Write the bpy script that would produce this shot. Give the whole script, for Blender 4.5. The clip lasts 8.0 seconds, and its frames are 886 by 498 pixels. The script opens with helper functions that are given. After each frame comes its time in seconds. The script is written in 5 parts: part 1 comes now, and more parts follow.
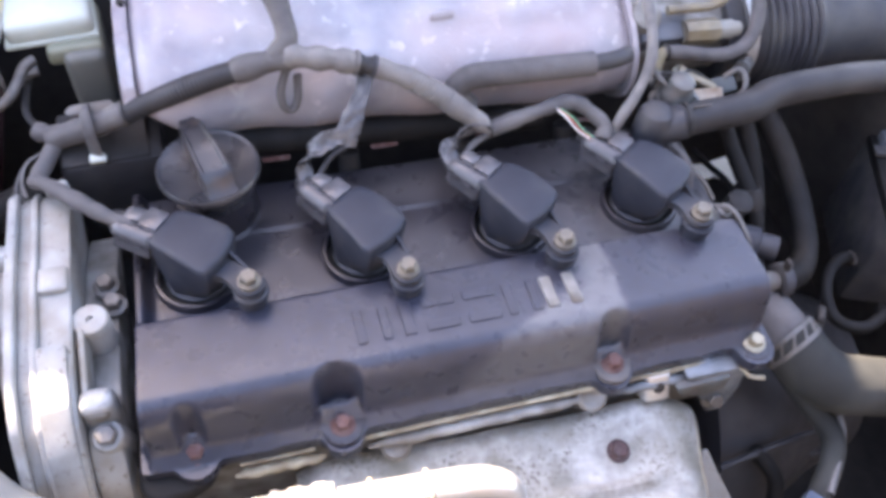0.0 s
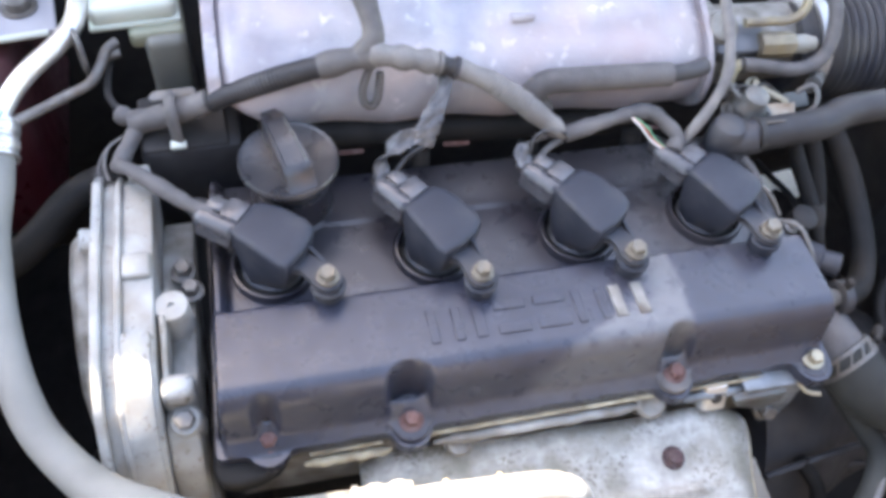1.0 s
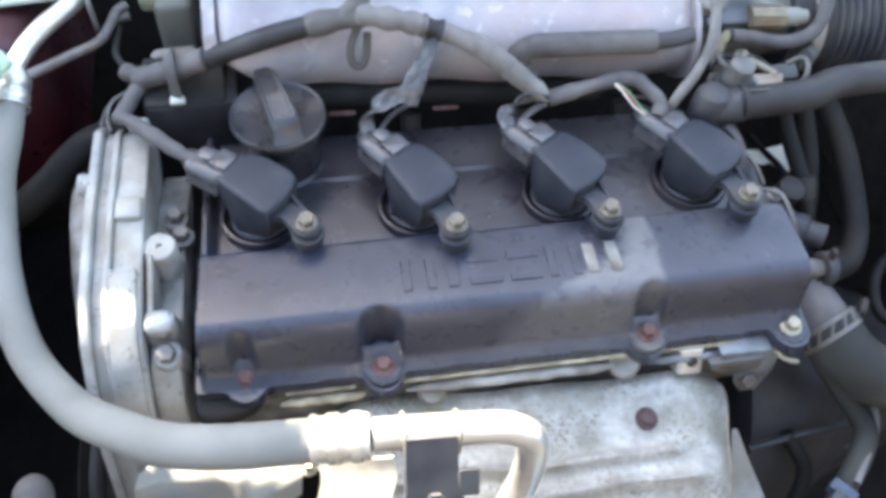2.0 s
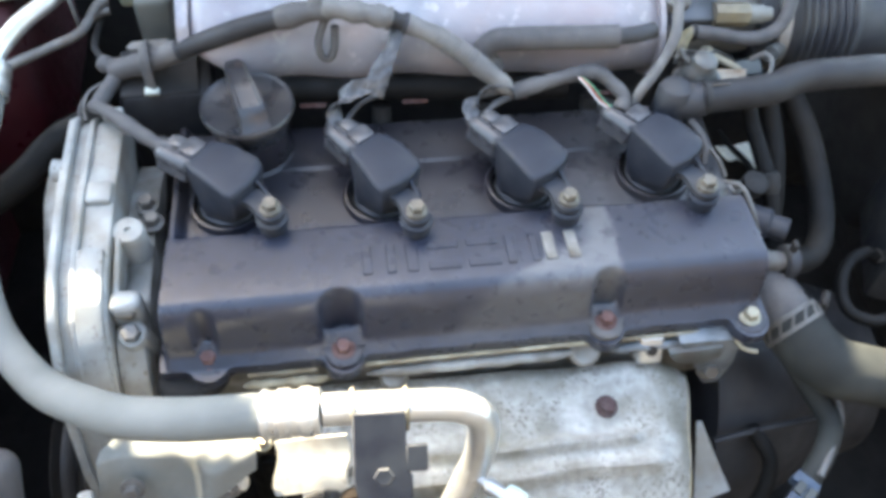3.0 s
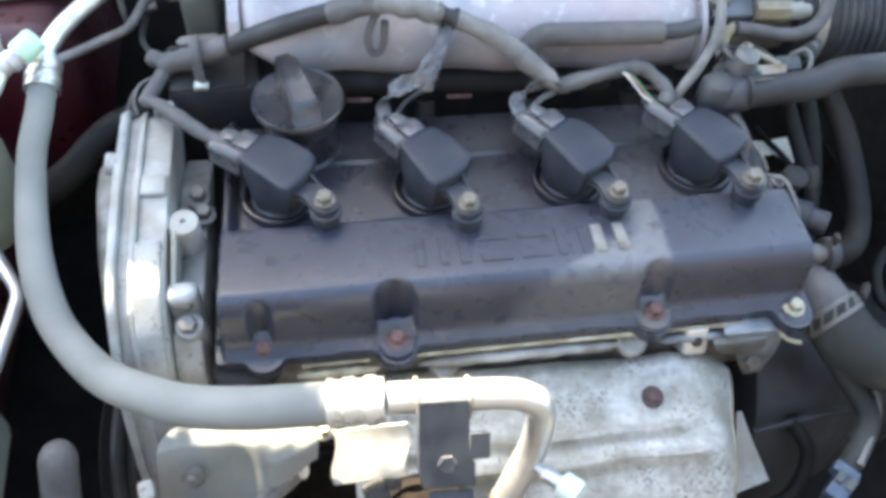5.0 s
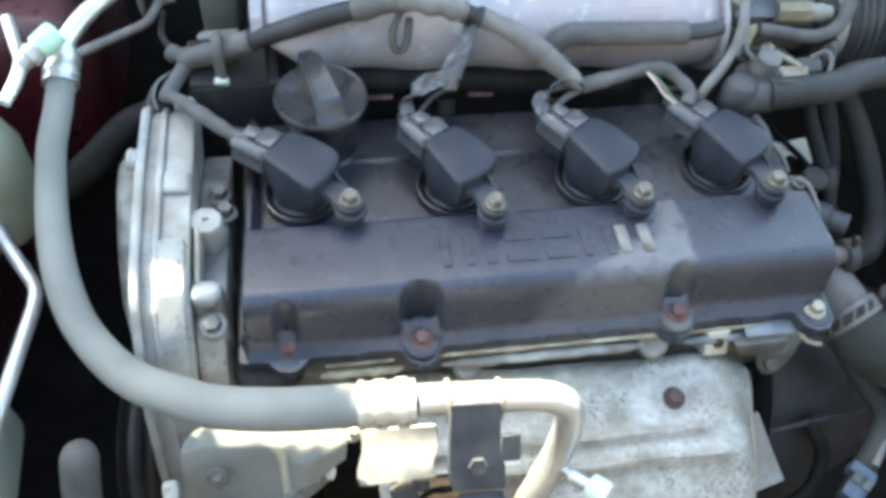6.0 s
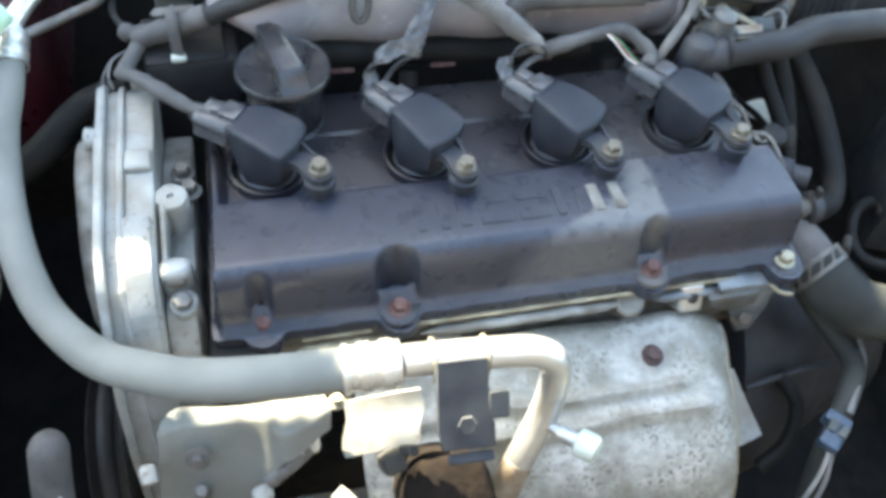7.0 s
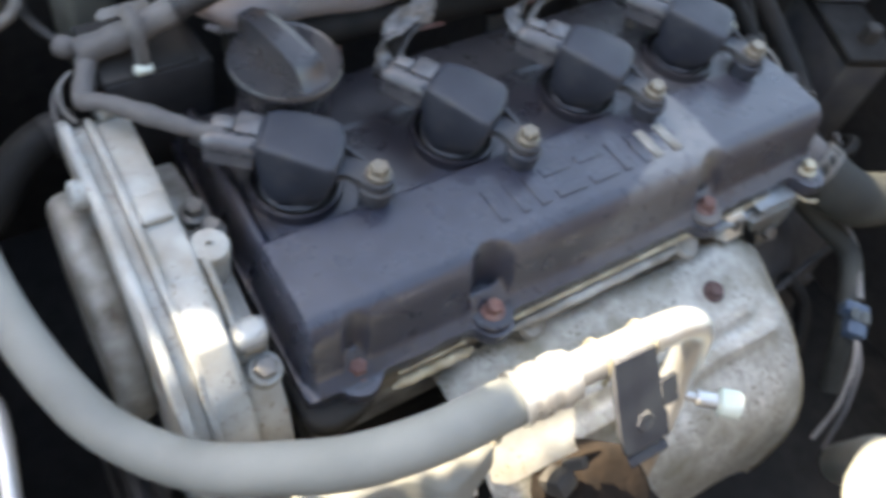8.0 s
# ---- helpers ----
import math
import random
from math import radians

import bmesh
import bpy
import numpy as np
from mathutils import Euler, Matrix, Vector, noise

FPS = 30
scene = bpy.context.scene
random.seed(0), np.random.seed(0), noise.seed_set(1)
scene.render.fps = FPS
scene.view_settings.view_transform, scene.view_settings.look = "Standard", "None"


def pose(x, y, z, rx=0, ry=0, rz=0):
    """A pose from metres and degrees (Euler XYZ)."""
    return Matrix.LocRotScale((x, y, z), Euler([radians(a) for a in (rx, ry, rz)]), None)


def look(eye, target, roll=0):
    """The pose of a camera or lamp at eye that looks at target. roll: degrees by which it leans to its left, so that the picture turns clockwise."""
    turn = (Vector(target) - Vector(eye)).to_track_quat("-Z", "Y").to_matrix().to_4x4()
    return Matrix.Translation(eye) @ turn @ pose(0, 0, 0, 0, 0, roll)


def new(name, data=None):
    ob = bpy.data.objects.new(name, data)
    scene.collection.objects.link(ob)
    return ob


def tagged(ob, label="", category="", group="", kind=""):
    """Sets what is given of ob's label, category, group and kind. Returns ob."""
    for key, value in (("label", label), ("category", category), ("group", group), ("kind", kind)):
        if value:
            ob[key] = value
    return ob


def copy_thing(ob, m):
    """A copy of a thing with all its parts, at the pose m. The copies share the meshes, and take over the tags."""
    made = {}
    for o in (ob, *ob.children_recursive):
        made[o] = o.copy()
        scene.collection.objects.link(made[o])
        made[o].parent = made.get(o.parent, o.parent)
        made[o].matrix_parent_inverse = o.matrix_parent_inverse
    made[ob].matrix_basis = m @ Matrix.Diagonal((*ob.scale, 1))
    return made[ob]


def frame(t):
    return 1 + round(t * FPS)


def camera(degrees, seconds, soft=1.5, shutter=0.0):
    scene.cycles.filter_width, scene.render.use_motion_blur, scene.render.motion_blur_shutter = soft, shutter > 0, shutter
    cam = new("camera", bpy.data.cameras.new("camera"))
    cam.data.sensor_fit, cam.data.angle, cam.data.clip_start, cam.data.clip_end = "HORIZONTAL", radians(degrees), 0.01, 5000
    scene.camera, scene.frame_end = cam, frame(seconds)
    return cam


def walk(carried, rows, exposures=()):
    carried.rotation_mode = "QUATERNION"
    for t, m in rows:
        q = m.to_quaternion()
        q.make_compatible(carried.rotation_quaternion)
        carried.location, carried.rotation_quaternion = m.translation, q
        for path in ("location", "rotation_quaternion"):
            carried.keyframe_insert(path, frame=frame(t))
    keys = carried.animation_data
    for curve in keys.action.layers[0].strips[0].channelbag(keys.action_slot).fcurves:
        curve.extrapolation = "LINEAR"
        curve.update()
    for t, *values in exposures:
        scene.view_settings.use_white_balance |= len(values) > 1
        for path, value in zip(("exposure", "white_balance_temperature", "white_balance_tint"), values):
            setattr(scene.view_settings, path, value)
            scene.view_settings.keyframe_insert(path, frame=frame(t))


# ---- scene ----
cam = camera(55.0, 8.0, soft=4.0, shutter=0.5)
PATH = [
    (0, (0.022, -0.291, 0.41), (0.399, 0.853, -1.187), 6.1),
    (0.3, (0.035, -0.288, 0.409), (0.374, 0.837, -1.209), 4.5),
    (0.5, (0.048, -0.269, 0.424), (0.365, 0.787, -1.245), 0.4),
    (1, (-0.017, -0.271, 0.425), (0.334, 0.82, -1.214), 8.8),
    (1.5, (0.011, -0.307, 0.404), (0.341, 0.778, -1.243), 7.8),
    (1.7, (0.015, -0.312, 0.417), (0.287, 0.796, -1.225), 6.5),
    (2.8, (0.062, -0.347, 0.423), (0.254, 0.831, -1.182), 3.9),
    (3, (0.06, -0.348, 0.419), (0.247, 0.833, -1.185), 3.8),
    (3.5, (0.053, -0.346, 0.426), (0.234, 0.843, -1.172), 3.4),
    (4, (0.05, -0.354, 0.424), (0.238, 0.84, -1.17), 3.3),
    (4.5, (0.039, -0.355, 0.421), (0.234, 0.834, -1.175), 3.8),
    (6, (-0.005, -0.343, 0.42), (0.235, 0.815, -1.194), 6.4),
    (6.5, (-0.005, -0.348, 0.416), (0.275, 0.81, -1.191), 7.7),
    (7, (-0.023, -0.362, 0.394), (0.34, 0.806, -1.189), 7.9),
    (7.3, (-0.042, -0.346, 0.389), (0.331, 0.778, -1.223), 9.2),
    (7.5, (-0.126, -0.325, 0.364), (0.406, 0.738, -1.244), 13.0),
    (7.6, (-0.155, -0.295, 0.361), (0.434, 0.72, -1.258), 13.1),
    (7.8, (-0.165, -0.247, 0.35), (0.548, 0.671, -1.277), 15.5),
    (8, (-0.172, -0.235, 0.339), (0.679, 0.615, -1.259), 17.7),
]
EXPOSURES = [(0.0, 3.25, 8000, 25), (0.5, 3.27, 8200, 18), (1.0, 3.37, 8200, 16), (1.7, 3.29, 7900, 11), (2.8, 3.22, 7900, 6), (4.5, 3.23, 7850, 8), (6.0, 3.15, 7800, 0), (7.5, 3.18, 8100, 3), (8.0, 2.87, 8400, 9)]
walk(cam, [(t, look(eye, target, roll)) for t, eye, target, roll in PATH], EXPOSURES)

# ---- world, sun, exposure ----
SUN = Vector((-0.42, 0.765, 0.9)).normalized()
world = bpy.data.worlds.new("sky")
scene.world = world
world.use_nodes = True
wn = world.node_tree.nodes
sky = wn.new("ShaderNodeTexSky")
sky.sky_type, sky.sun_disc = "NISHITA", False
sky.sun_elevation, sky.sun_rotation = math.asin(SUN.z), math.atan2(SUN.x, SUN.y)
world.node_tree.links.new(sky.outputs[0], wn["Background"].inputs["Color"])
wn["Background"].inputs["Strength"].default_value = 0.15
sun = new("sun", bpy.data.lights.new("sun", "SUN"))
sun.data.energy, sun.data.angle, sun.data.color = 5.0, radians(0.5), (1.0, 0.95, 0.86)
sun.matrix_world = look(SUN * 3, (0, 0, 0))


# ---- materials ----
def surface(name, c1, c2, rough=0.5, metal=0.0, scale=45.0, fine=700.0, bump=0.15, dust=None, dust_at=0.5, dust_scale=18.0,
            spots=None, spot_scale=260.0, spot_at=0.66, patch=0.0, rough2=None, spec=0.5):
    """Two-tone grain with fine relief; dust: a colour lying in broad clouds; spots: a colour in small flecks."""
    m = bpy.data.materials.new(name)
    m.use_nodes = True
    n, l = m.node_tree.nodes, m.node_tree.links
    b = n["Principled BSDF"]
    b.inputs["Metallic"].default_value = metal
    b.inputs["Specular IOR Level"].default_value = spec
    tc = n.new("ShaderNodeTexCoord")

    def cloud(s, detail, lo, hi):
        t, r = n.new("ShaderNodeTexNoise"), n.new("ShaderNodeMapRange")
        t.inputs["Scale"].default_value, t.inputs["Detail"].default_value = s, detail
        r.inputs[1].default_value, r.inputs[2].default_value = lo, hi
        l.new(tc.outputs["Object"], t.inputs["Vector"])
        l.new(t.outputs[0], r.inputs[0])
        return r.outputs[0]

    def mix(f, a, c):
        x = n.new("ShaderNodeMix")
        x.data_type = "RGBA"
        l.new(f, x.inputs[0])
        for sock, v in ((x.inputs[6], a), (x.inputs[7], c)):
            if isinstance(v, tuple):
                sock.default_value = (*v, 1)
            else:
                l.new(v, sock)
        return x.outputs[2]

    col = mix(cloud(scale, 6, 0.3, 0.7), c1, c2)
    if spots:
        fleck = cloud(spot_scale, 2, spot_at, spot_at + 0.08)
        if patch:
            both = n.new("ShaderNodeMath")
            both.operation = "MULTIPLY"
            l.new(fleck, both.inputs[0])
            l.new(cloud(patch, 4, 0.42, 0.6), both.inputs[1])
            fleck = both.outputs[0]
        col = mix(fleck, col, spots)
    if dust:
        col = mix(cloud(dust_scale, 8, dust_at - 0.18, dust_at + 0.22), col, dust)
    l.new(col, b.inputs["Base Color"])
    rr = n.new("ShaderNodeMapRange")
    rr.inputs[3].default_value, rr.inputs[4].default_value = rough, rough2 or min(1, rough + 0.2)
    l.new(cloud(scale * 1.7, 5, 0.3, 0.7), rr.inputs[0])
    l.new(rr.outputs[0], b.inputs["Roughness"])
    bp = n.new("ShaderNodeBump")
    bp.inputs["Strength"].default_value, bp.inputs["Distance"].default_value = bump, 0.001
    l.new(cloud(fine, 6, 0.0, 1.0), bp.inputs["Height"])
    l.new(bp.outputs[0], b.inputs["Normal"])
    return m


M_COVER = surface("black_cover_paint", (0.0135, 0.0134, 0.0192), (0.023, 0.022, 0.0305), 0.24, rough2=0.37, bump=0.1, fine=1100, dust=(0.062, 0.055, 0.054), dust_at=0.64, dust_scale=11, spec=0.62)
M_COIL = surface("black_moulded_plastic", (0.0205, 0.0245, 0.0345), (0.032, 0.037, 0.050), 0.42, rough2=0.58, spec=0.36, bump=0.14, fine=1400, dust=(0.085, 0.08, 0.076), dust_at=0.62, dust_scale=34)
M_PLUG = surface("grey_connector_plastic", (0.045, 0.046, 0.053), (0.08, 0.08, 0.087), 0.18, bump=0.1, rough2=0.34, dust=(0.17, 0.162, 0.155), dust_at=0.64, dust_scale=60, spec=0.6)
M_CAP = surface("dusty_black_plastic", (0.02, 0.021, 0.026), (0.034, 0.034, 0.038), 0.2, rough2=0.4, bump=0.12, dust=(0.06, 0.054, 0.052), dust_at=0.68, dust_scale=45, spec=0.7)
M_ALU = surface("dull_cast_aluminium", (0.28, 0.292, 0.285), (0.48, 0.49, 0.475), 0.48, 0.3, scale=42, bump=0.5, fine=900, dust=(0.26, 0.225, 0.175), dust_at=0.57, dust_scale=32, spots=(0.15, 0.13, 0.11), spot_scale=300, spot_at=0.62, patch=30)
M_MANI = surface("chalky_cast_aluminium", (0.24, 0.262, 0.31), (0.52, 0.53, 0.56), 0.45, 0.15, scale=24, bump=0.9, fine=800, dust=(0.42, 0.34, 0.335), dust_at=0.53, dust_scale=13, spots=(0.68, 0.69, 0.7), spot_scale=110, spot_at=0.6, patch=20)
M_HEAD = surface("oily_cast_aluminium", (0.27, 0.27, 0.255), (0.42, 0.42, 0.4), 0.45, 0.35, scale=70, bump=0.5, dust=(0.1, 0.08, 0.058), dust_at=0.5, dust_scale=45)
M_SHIELD = surface("pitted_aluminised_steel", (0.345, 0.34, 0.318), (0.6, 0.598, 0.572), 0.42, 0.3, scale=150, bump=0.8, fine=520, dust=(0.2, 0.19, 0.155), dust_at=0.47, dust_scale=30, spots=(0.12, 0.108, 0.09), spot_scale=380, spot_at=0.545, patch=40)
M_RUST = surface("rusty_steel", (0.09, 0.042, 0.038), (0.16, 0.08, 0.07), 0.75, 0.1, scale=300, bump=0.6, dust=(0.2, 0.14, 0.13), dust_at=0.62, dust_scale=200)
M_RUSTD = surface("dark_purple_rust", (0.05, 0.03, 0.032), (0.1, 0.058, 0.058), 0.75, 0.1, scale=300, bump=0.6, dust=(0.13, 0.1, 0.095), dust_at=0.62, dust_scale=200)
M_ZINC = surface("yellowed_zinc_plate", (0.28, 0.25, 0.19), (0.42, 0.38, 0.28), 0.4, 0.6, scale=200, bump=0.2, dust=(0.4, 0.34, 0.25), dust_at=0.6, dust_scale=150)
M_STEEL = surface("dull_bright_steel", (0.5, 0.5, 0.5), (0.62, 0.62, 0.6), 0.34, 0.75, scale=120, bump=0.15, dust=(0.34, 0.31, 0.27), dust_at=0.62, dust_scale=60)
M_PIPE = surface("polished_aluminium_pipe", (0.66, 0.66, 0.64), (0.76, 0.76, 0.74), 0.26, 0.8, scale=60, bump=0.06, dust=(0.45, 0.43, 0.4), dust_at=0.66, dust_scale=50)
M_HOSE = surface("dusty_grey_rubber", (0.155, 0.16, 0.148), (0.195, 0.2, 0.184), 0.62, scale=30, bump=0.12, dust=(0.245, 0.247, 0.228), dust_at=0.52, dust_scale=14)
M_RUB = surface("black_rubber", (0.02, 0.02, 0.022), (0.034, 0.034, 0.037), 0.45, bump=0.15, dust=(0.068, 0.065, 0.063), dust_at=0.61, dust_scale=20, spec=0.4)
M_PITCH = surface("dull_black_rubber_and_shade", (0.008, 0.008, 0.008), (0.015, 0.0145, 0.014), 0.55, bump=0.15, dust=(0.03, 0.027, 0.024), dust_at=0.64, dust_scale=16, spec=0.22)
M_COOL = surface("dusty_greenish_rubber", (0.024, 0.026, 0.025), (0.042, 0.045, 0.042), 0.6, scale=24, bump=0.15, dust=(0.078, 0.078, 0.07), dust_at=0.63, dust_scale=18, spec=0.2)
M_LOOM = surface("dusty_loom_tape", (0.05, 0.049, 0.052), (0.095, 0.09, 0.09), 0.6, scale=80, bump=0.7, fine=380, dust=(0.14, 0.132, 0.128), dust_at=0.54, dust_scale=25)
M_LOOMP = surface("pale_worn_loom_tape", (0.1, 0.097, 0.097), (0.175, 0.168, 0.162), 0.6, scale=80, bump=0.7, fine=380, dust=(0.24, 0.228, 0.215), dust_at=0.55, dust_scale=30)
M_DARK = surface("grimy_dark_metal", (0.014, 0.0137, 0.0145), (0.028, 0.026, 0.025), 0.62, bump=0.3, dust=(0.045, 0.039, 0.033), dust_at=0.62, dust_scale=9)
M_SOOT = surface("sooty_black_steel", (0.032, 0.033, 0.04), (0.055, 0.056, 0.063), 0.5, bump=0.25, dust=(0.085, 0.085, 0.078), dust_at=0.6, dust_scale=40, spec=0.35)
M_CAST = surface("dull_grey_casting", (0.2, 0.205, 0.185), (0.3, 0.305, 0.28), 0.55, 0.15, bump=0.4, dust=(0.16, 0.145, 0.12), dust_at=0.55, dust_scale=24)
M_WALL = surface("dark_grey_brown_wall_paint", (0.034, 0.029, 0.026), (0.052, 0.046, 0.042), 0.85, scale=3, fine=120, bump=0.3)
M_BLOCK = surface("grimy_block_iron", (0.010, 0.0102, 0.0098), (0.022, 0.022, 0.020), 0.7, 0.0, bump=0.6, dust=(0.045, 0.042, 0.036), dust_at=0.62, dust_scale=14, spec=0.3)
M_RED = surface("dark_red_car_paint", (0.06, 0.008, 0.013), (0.085, 0.012, 0.018), 0.25, bump=0.03, dust=(0.1, 0.06, 0.06), dust_at=0.62, dust_scale=8)
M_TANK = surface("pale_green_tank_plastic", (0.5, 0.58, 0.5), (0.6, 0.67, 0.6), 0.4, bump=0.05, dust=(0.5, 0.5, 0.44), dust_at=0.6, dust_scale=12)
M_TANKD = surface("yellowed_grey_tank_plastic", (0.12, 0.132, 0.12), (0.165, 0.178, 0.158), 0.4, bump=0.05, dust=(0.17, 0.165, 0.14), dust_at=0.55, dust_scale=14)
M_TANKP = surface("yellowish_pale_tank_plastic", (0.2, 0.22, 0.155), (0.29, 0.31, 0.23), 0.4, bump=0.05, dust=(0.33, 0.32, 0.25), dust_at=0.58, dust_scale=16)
M_GRIP = surface("rust_stained_black_plastic", (0.02, 0.021, 0.026), (0.036, 0.035, 0.038), 0.2, rough2=0.45, bump=0.15, dust=(0.10, 0.058, 0.034), dust_at=0.7, dust_scale=60, spec=0.6)
M_MINT = surface("mint_cap_plastic", (0.4, 0.66, 0.5), (0.5, 0.74, 0.58), 0.35, bump=0.05)
M_YELLOW = surface("yellow_cap_plastic", (0.75, 0.55, 0.04), (0.85, 0.66, 0.08), 0.4, bump=0.05)
M_BLUE = surface("dull_blue_connector", (0.028, 0.05, 0.088), (0.05, 0.08, 0.125), 0.4, bump=0.08, dust=(0.13, 0.16, 0.19), dust_at=0.62, dust_scale=50)
M_TAPE = surface("silvery_worn_tape", (0.045, 0.047, 0.052), (0.11, 0.11, 0.115), 0.2, 0.1, scale=120, bump=1.0, fine=260, dust=(0.2, 0.19, 0.185), dust_at=0.66, dust_scale=80)
M_BRASS = surface("dull_brass", (0.2, 0.17, 0.105), (0.32, 0.28, 0.19), 0.4, 0.4, scale=90, bump=0.25, dust=(0.16, 0.14, 0.12), dust_at=0.55, dust_scale=60)
M_GASKET = surface("beige_sealant", (0.4, 0.35, 0.23), (0.58, 0.53, 0.4), 0.6, scale=110, bump=0.6, dust=(0.14, 0.1, 0.065), dust_at=0.5, dust_scale=50)
M_CONC = surface("pale_sunlit_concrete", (0.42, 0.4, 0.36), (0.52, 0.5, 0.46), 0.8, scale=4, fine=200, bump=0.4, dust=(0.35, 0.33, 0.29), dust_scale=2)
M_WHITE = surface("white_wire_insulation", (0.7, 0.7, 0.68), (0.78, 0.78, 0.75), 0.4, bump=0.03)
M_GREEN = surface("green_wire_insulation", (0.1, 0.35, 0.2), (0.14, 0.42, 0.25), 0.4, bump=0.03)
M_REDW = surface("red_wire_insulation", (0.4, 0.06, 0.05), (0.5, 0.1, 0.08), 0.4, bump=0.03)
M_BRIGHT_GAP = surface("cream_for_bright_gap", (0.84, 0.82, 0.68), (0.9, 0.88, 0.78), 0.8, scale=60, bump=0.2, dust=(0.6, 0.55, 0.42), dust_at=0.68, dust_scale=60)
M_BOLT = surface("dull_bronze_plating", (0.13, 0.115, 0.095), (0.22, 0.2, 0.16), 0.35, 0.5, scale=220, bump=0.3, dust=(0.2, 0.17, 0.14), dust_at=0.6, dust_scale=150)
M_GREY = surface("dull_grey_green_plastic", (0.036, 0.044, 0.046), (0.062, 0.074, 0.075), 0.5, bump=0.12, dust=(0.1, 0.105, 0.1), dust_at=0.6, dust_scale=14)
M_DULL = surface("dull_grimy_steel", (0.13, 0.13, 0.13), (0.22, 0.215, 0.205), 0.45, 0.5, scale=140, bump=0.3, dust=(0.12, 0.1, 0.08), dust_at=0.55, dust_scale=50)
M_ORANGE = surface("heat_stained_brown", (0.009, 0.007, 0.006), (0.022, 0.015, 0.011), 0.85, 0.0, scale=60, bump=0.8, fine=200, spec=0.15)
M_TEAL = surface("grey_green_tarnished_casting", (0.1, 0.115, 0.115), (0.18, 0.195, 0.19), 0.35, 0.3, scale=90, bump=0.5, dust=(0.13, 0.105, 0.09), dust_at=0.56, dust_scale=60)
M_BATT = surface("dusty_blue_grey_plastic", (0.07, 0.085, 0.105), (0.115, 0.13, 0.15), 0.4, bump=0.15, dust=(0.16, 0.17, 0.18), dust_at=0.6, dust_scale=30)
M_PLATE = surface("pale_grey_primer", (0.25, 0.255, 0.29), (0.33, 0.335, 0.37), 0.4, scale=30, bump=0.06, dust=(0.36, 0.35, 0.36), dust_at=0.6, dust_scale=20)
M_SILVER = surface("mottled_blue_grey_casting", (0.11, 0.125, 0.14), (0.34, 0.38, 0.41), 0.3, 0.4, scale=55, bump=0.6, dust=(0.1, 0.1, 0.095), dust_at=0.54, dust_scale=40)
M_STAIN = surface("brown_stained_aluminium", (0.22, 0.14, 0.085), (0.48, 0.42, 0.34), 0.4, 0.4, scale=70, bump=0.2)


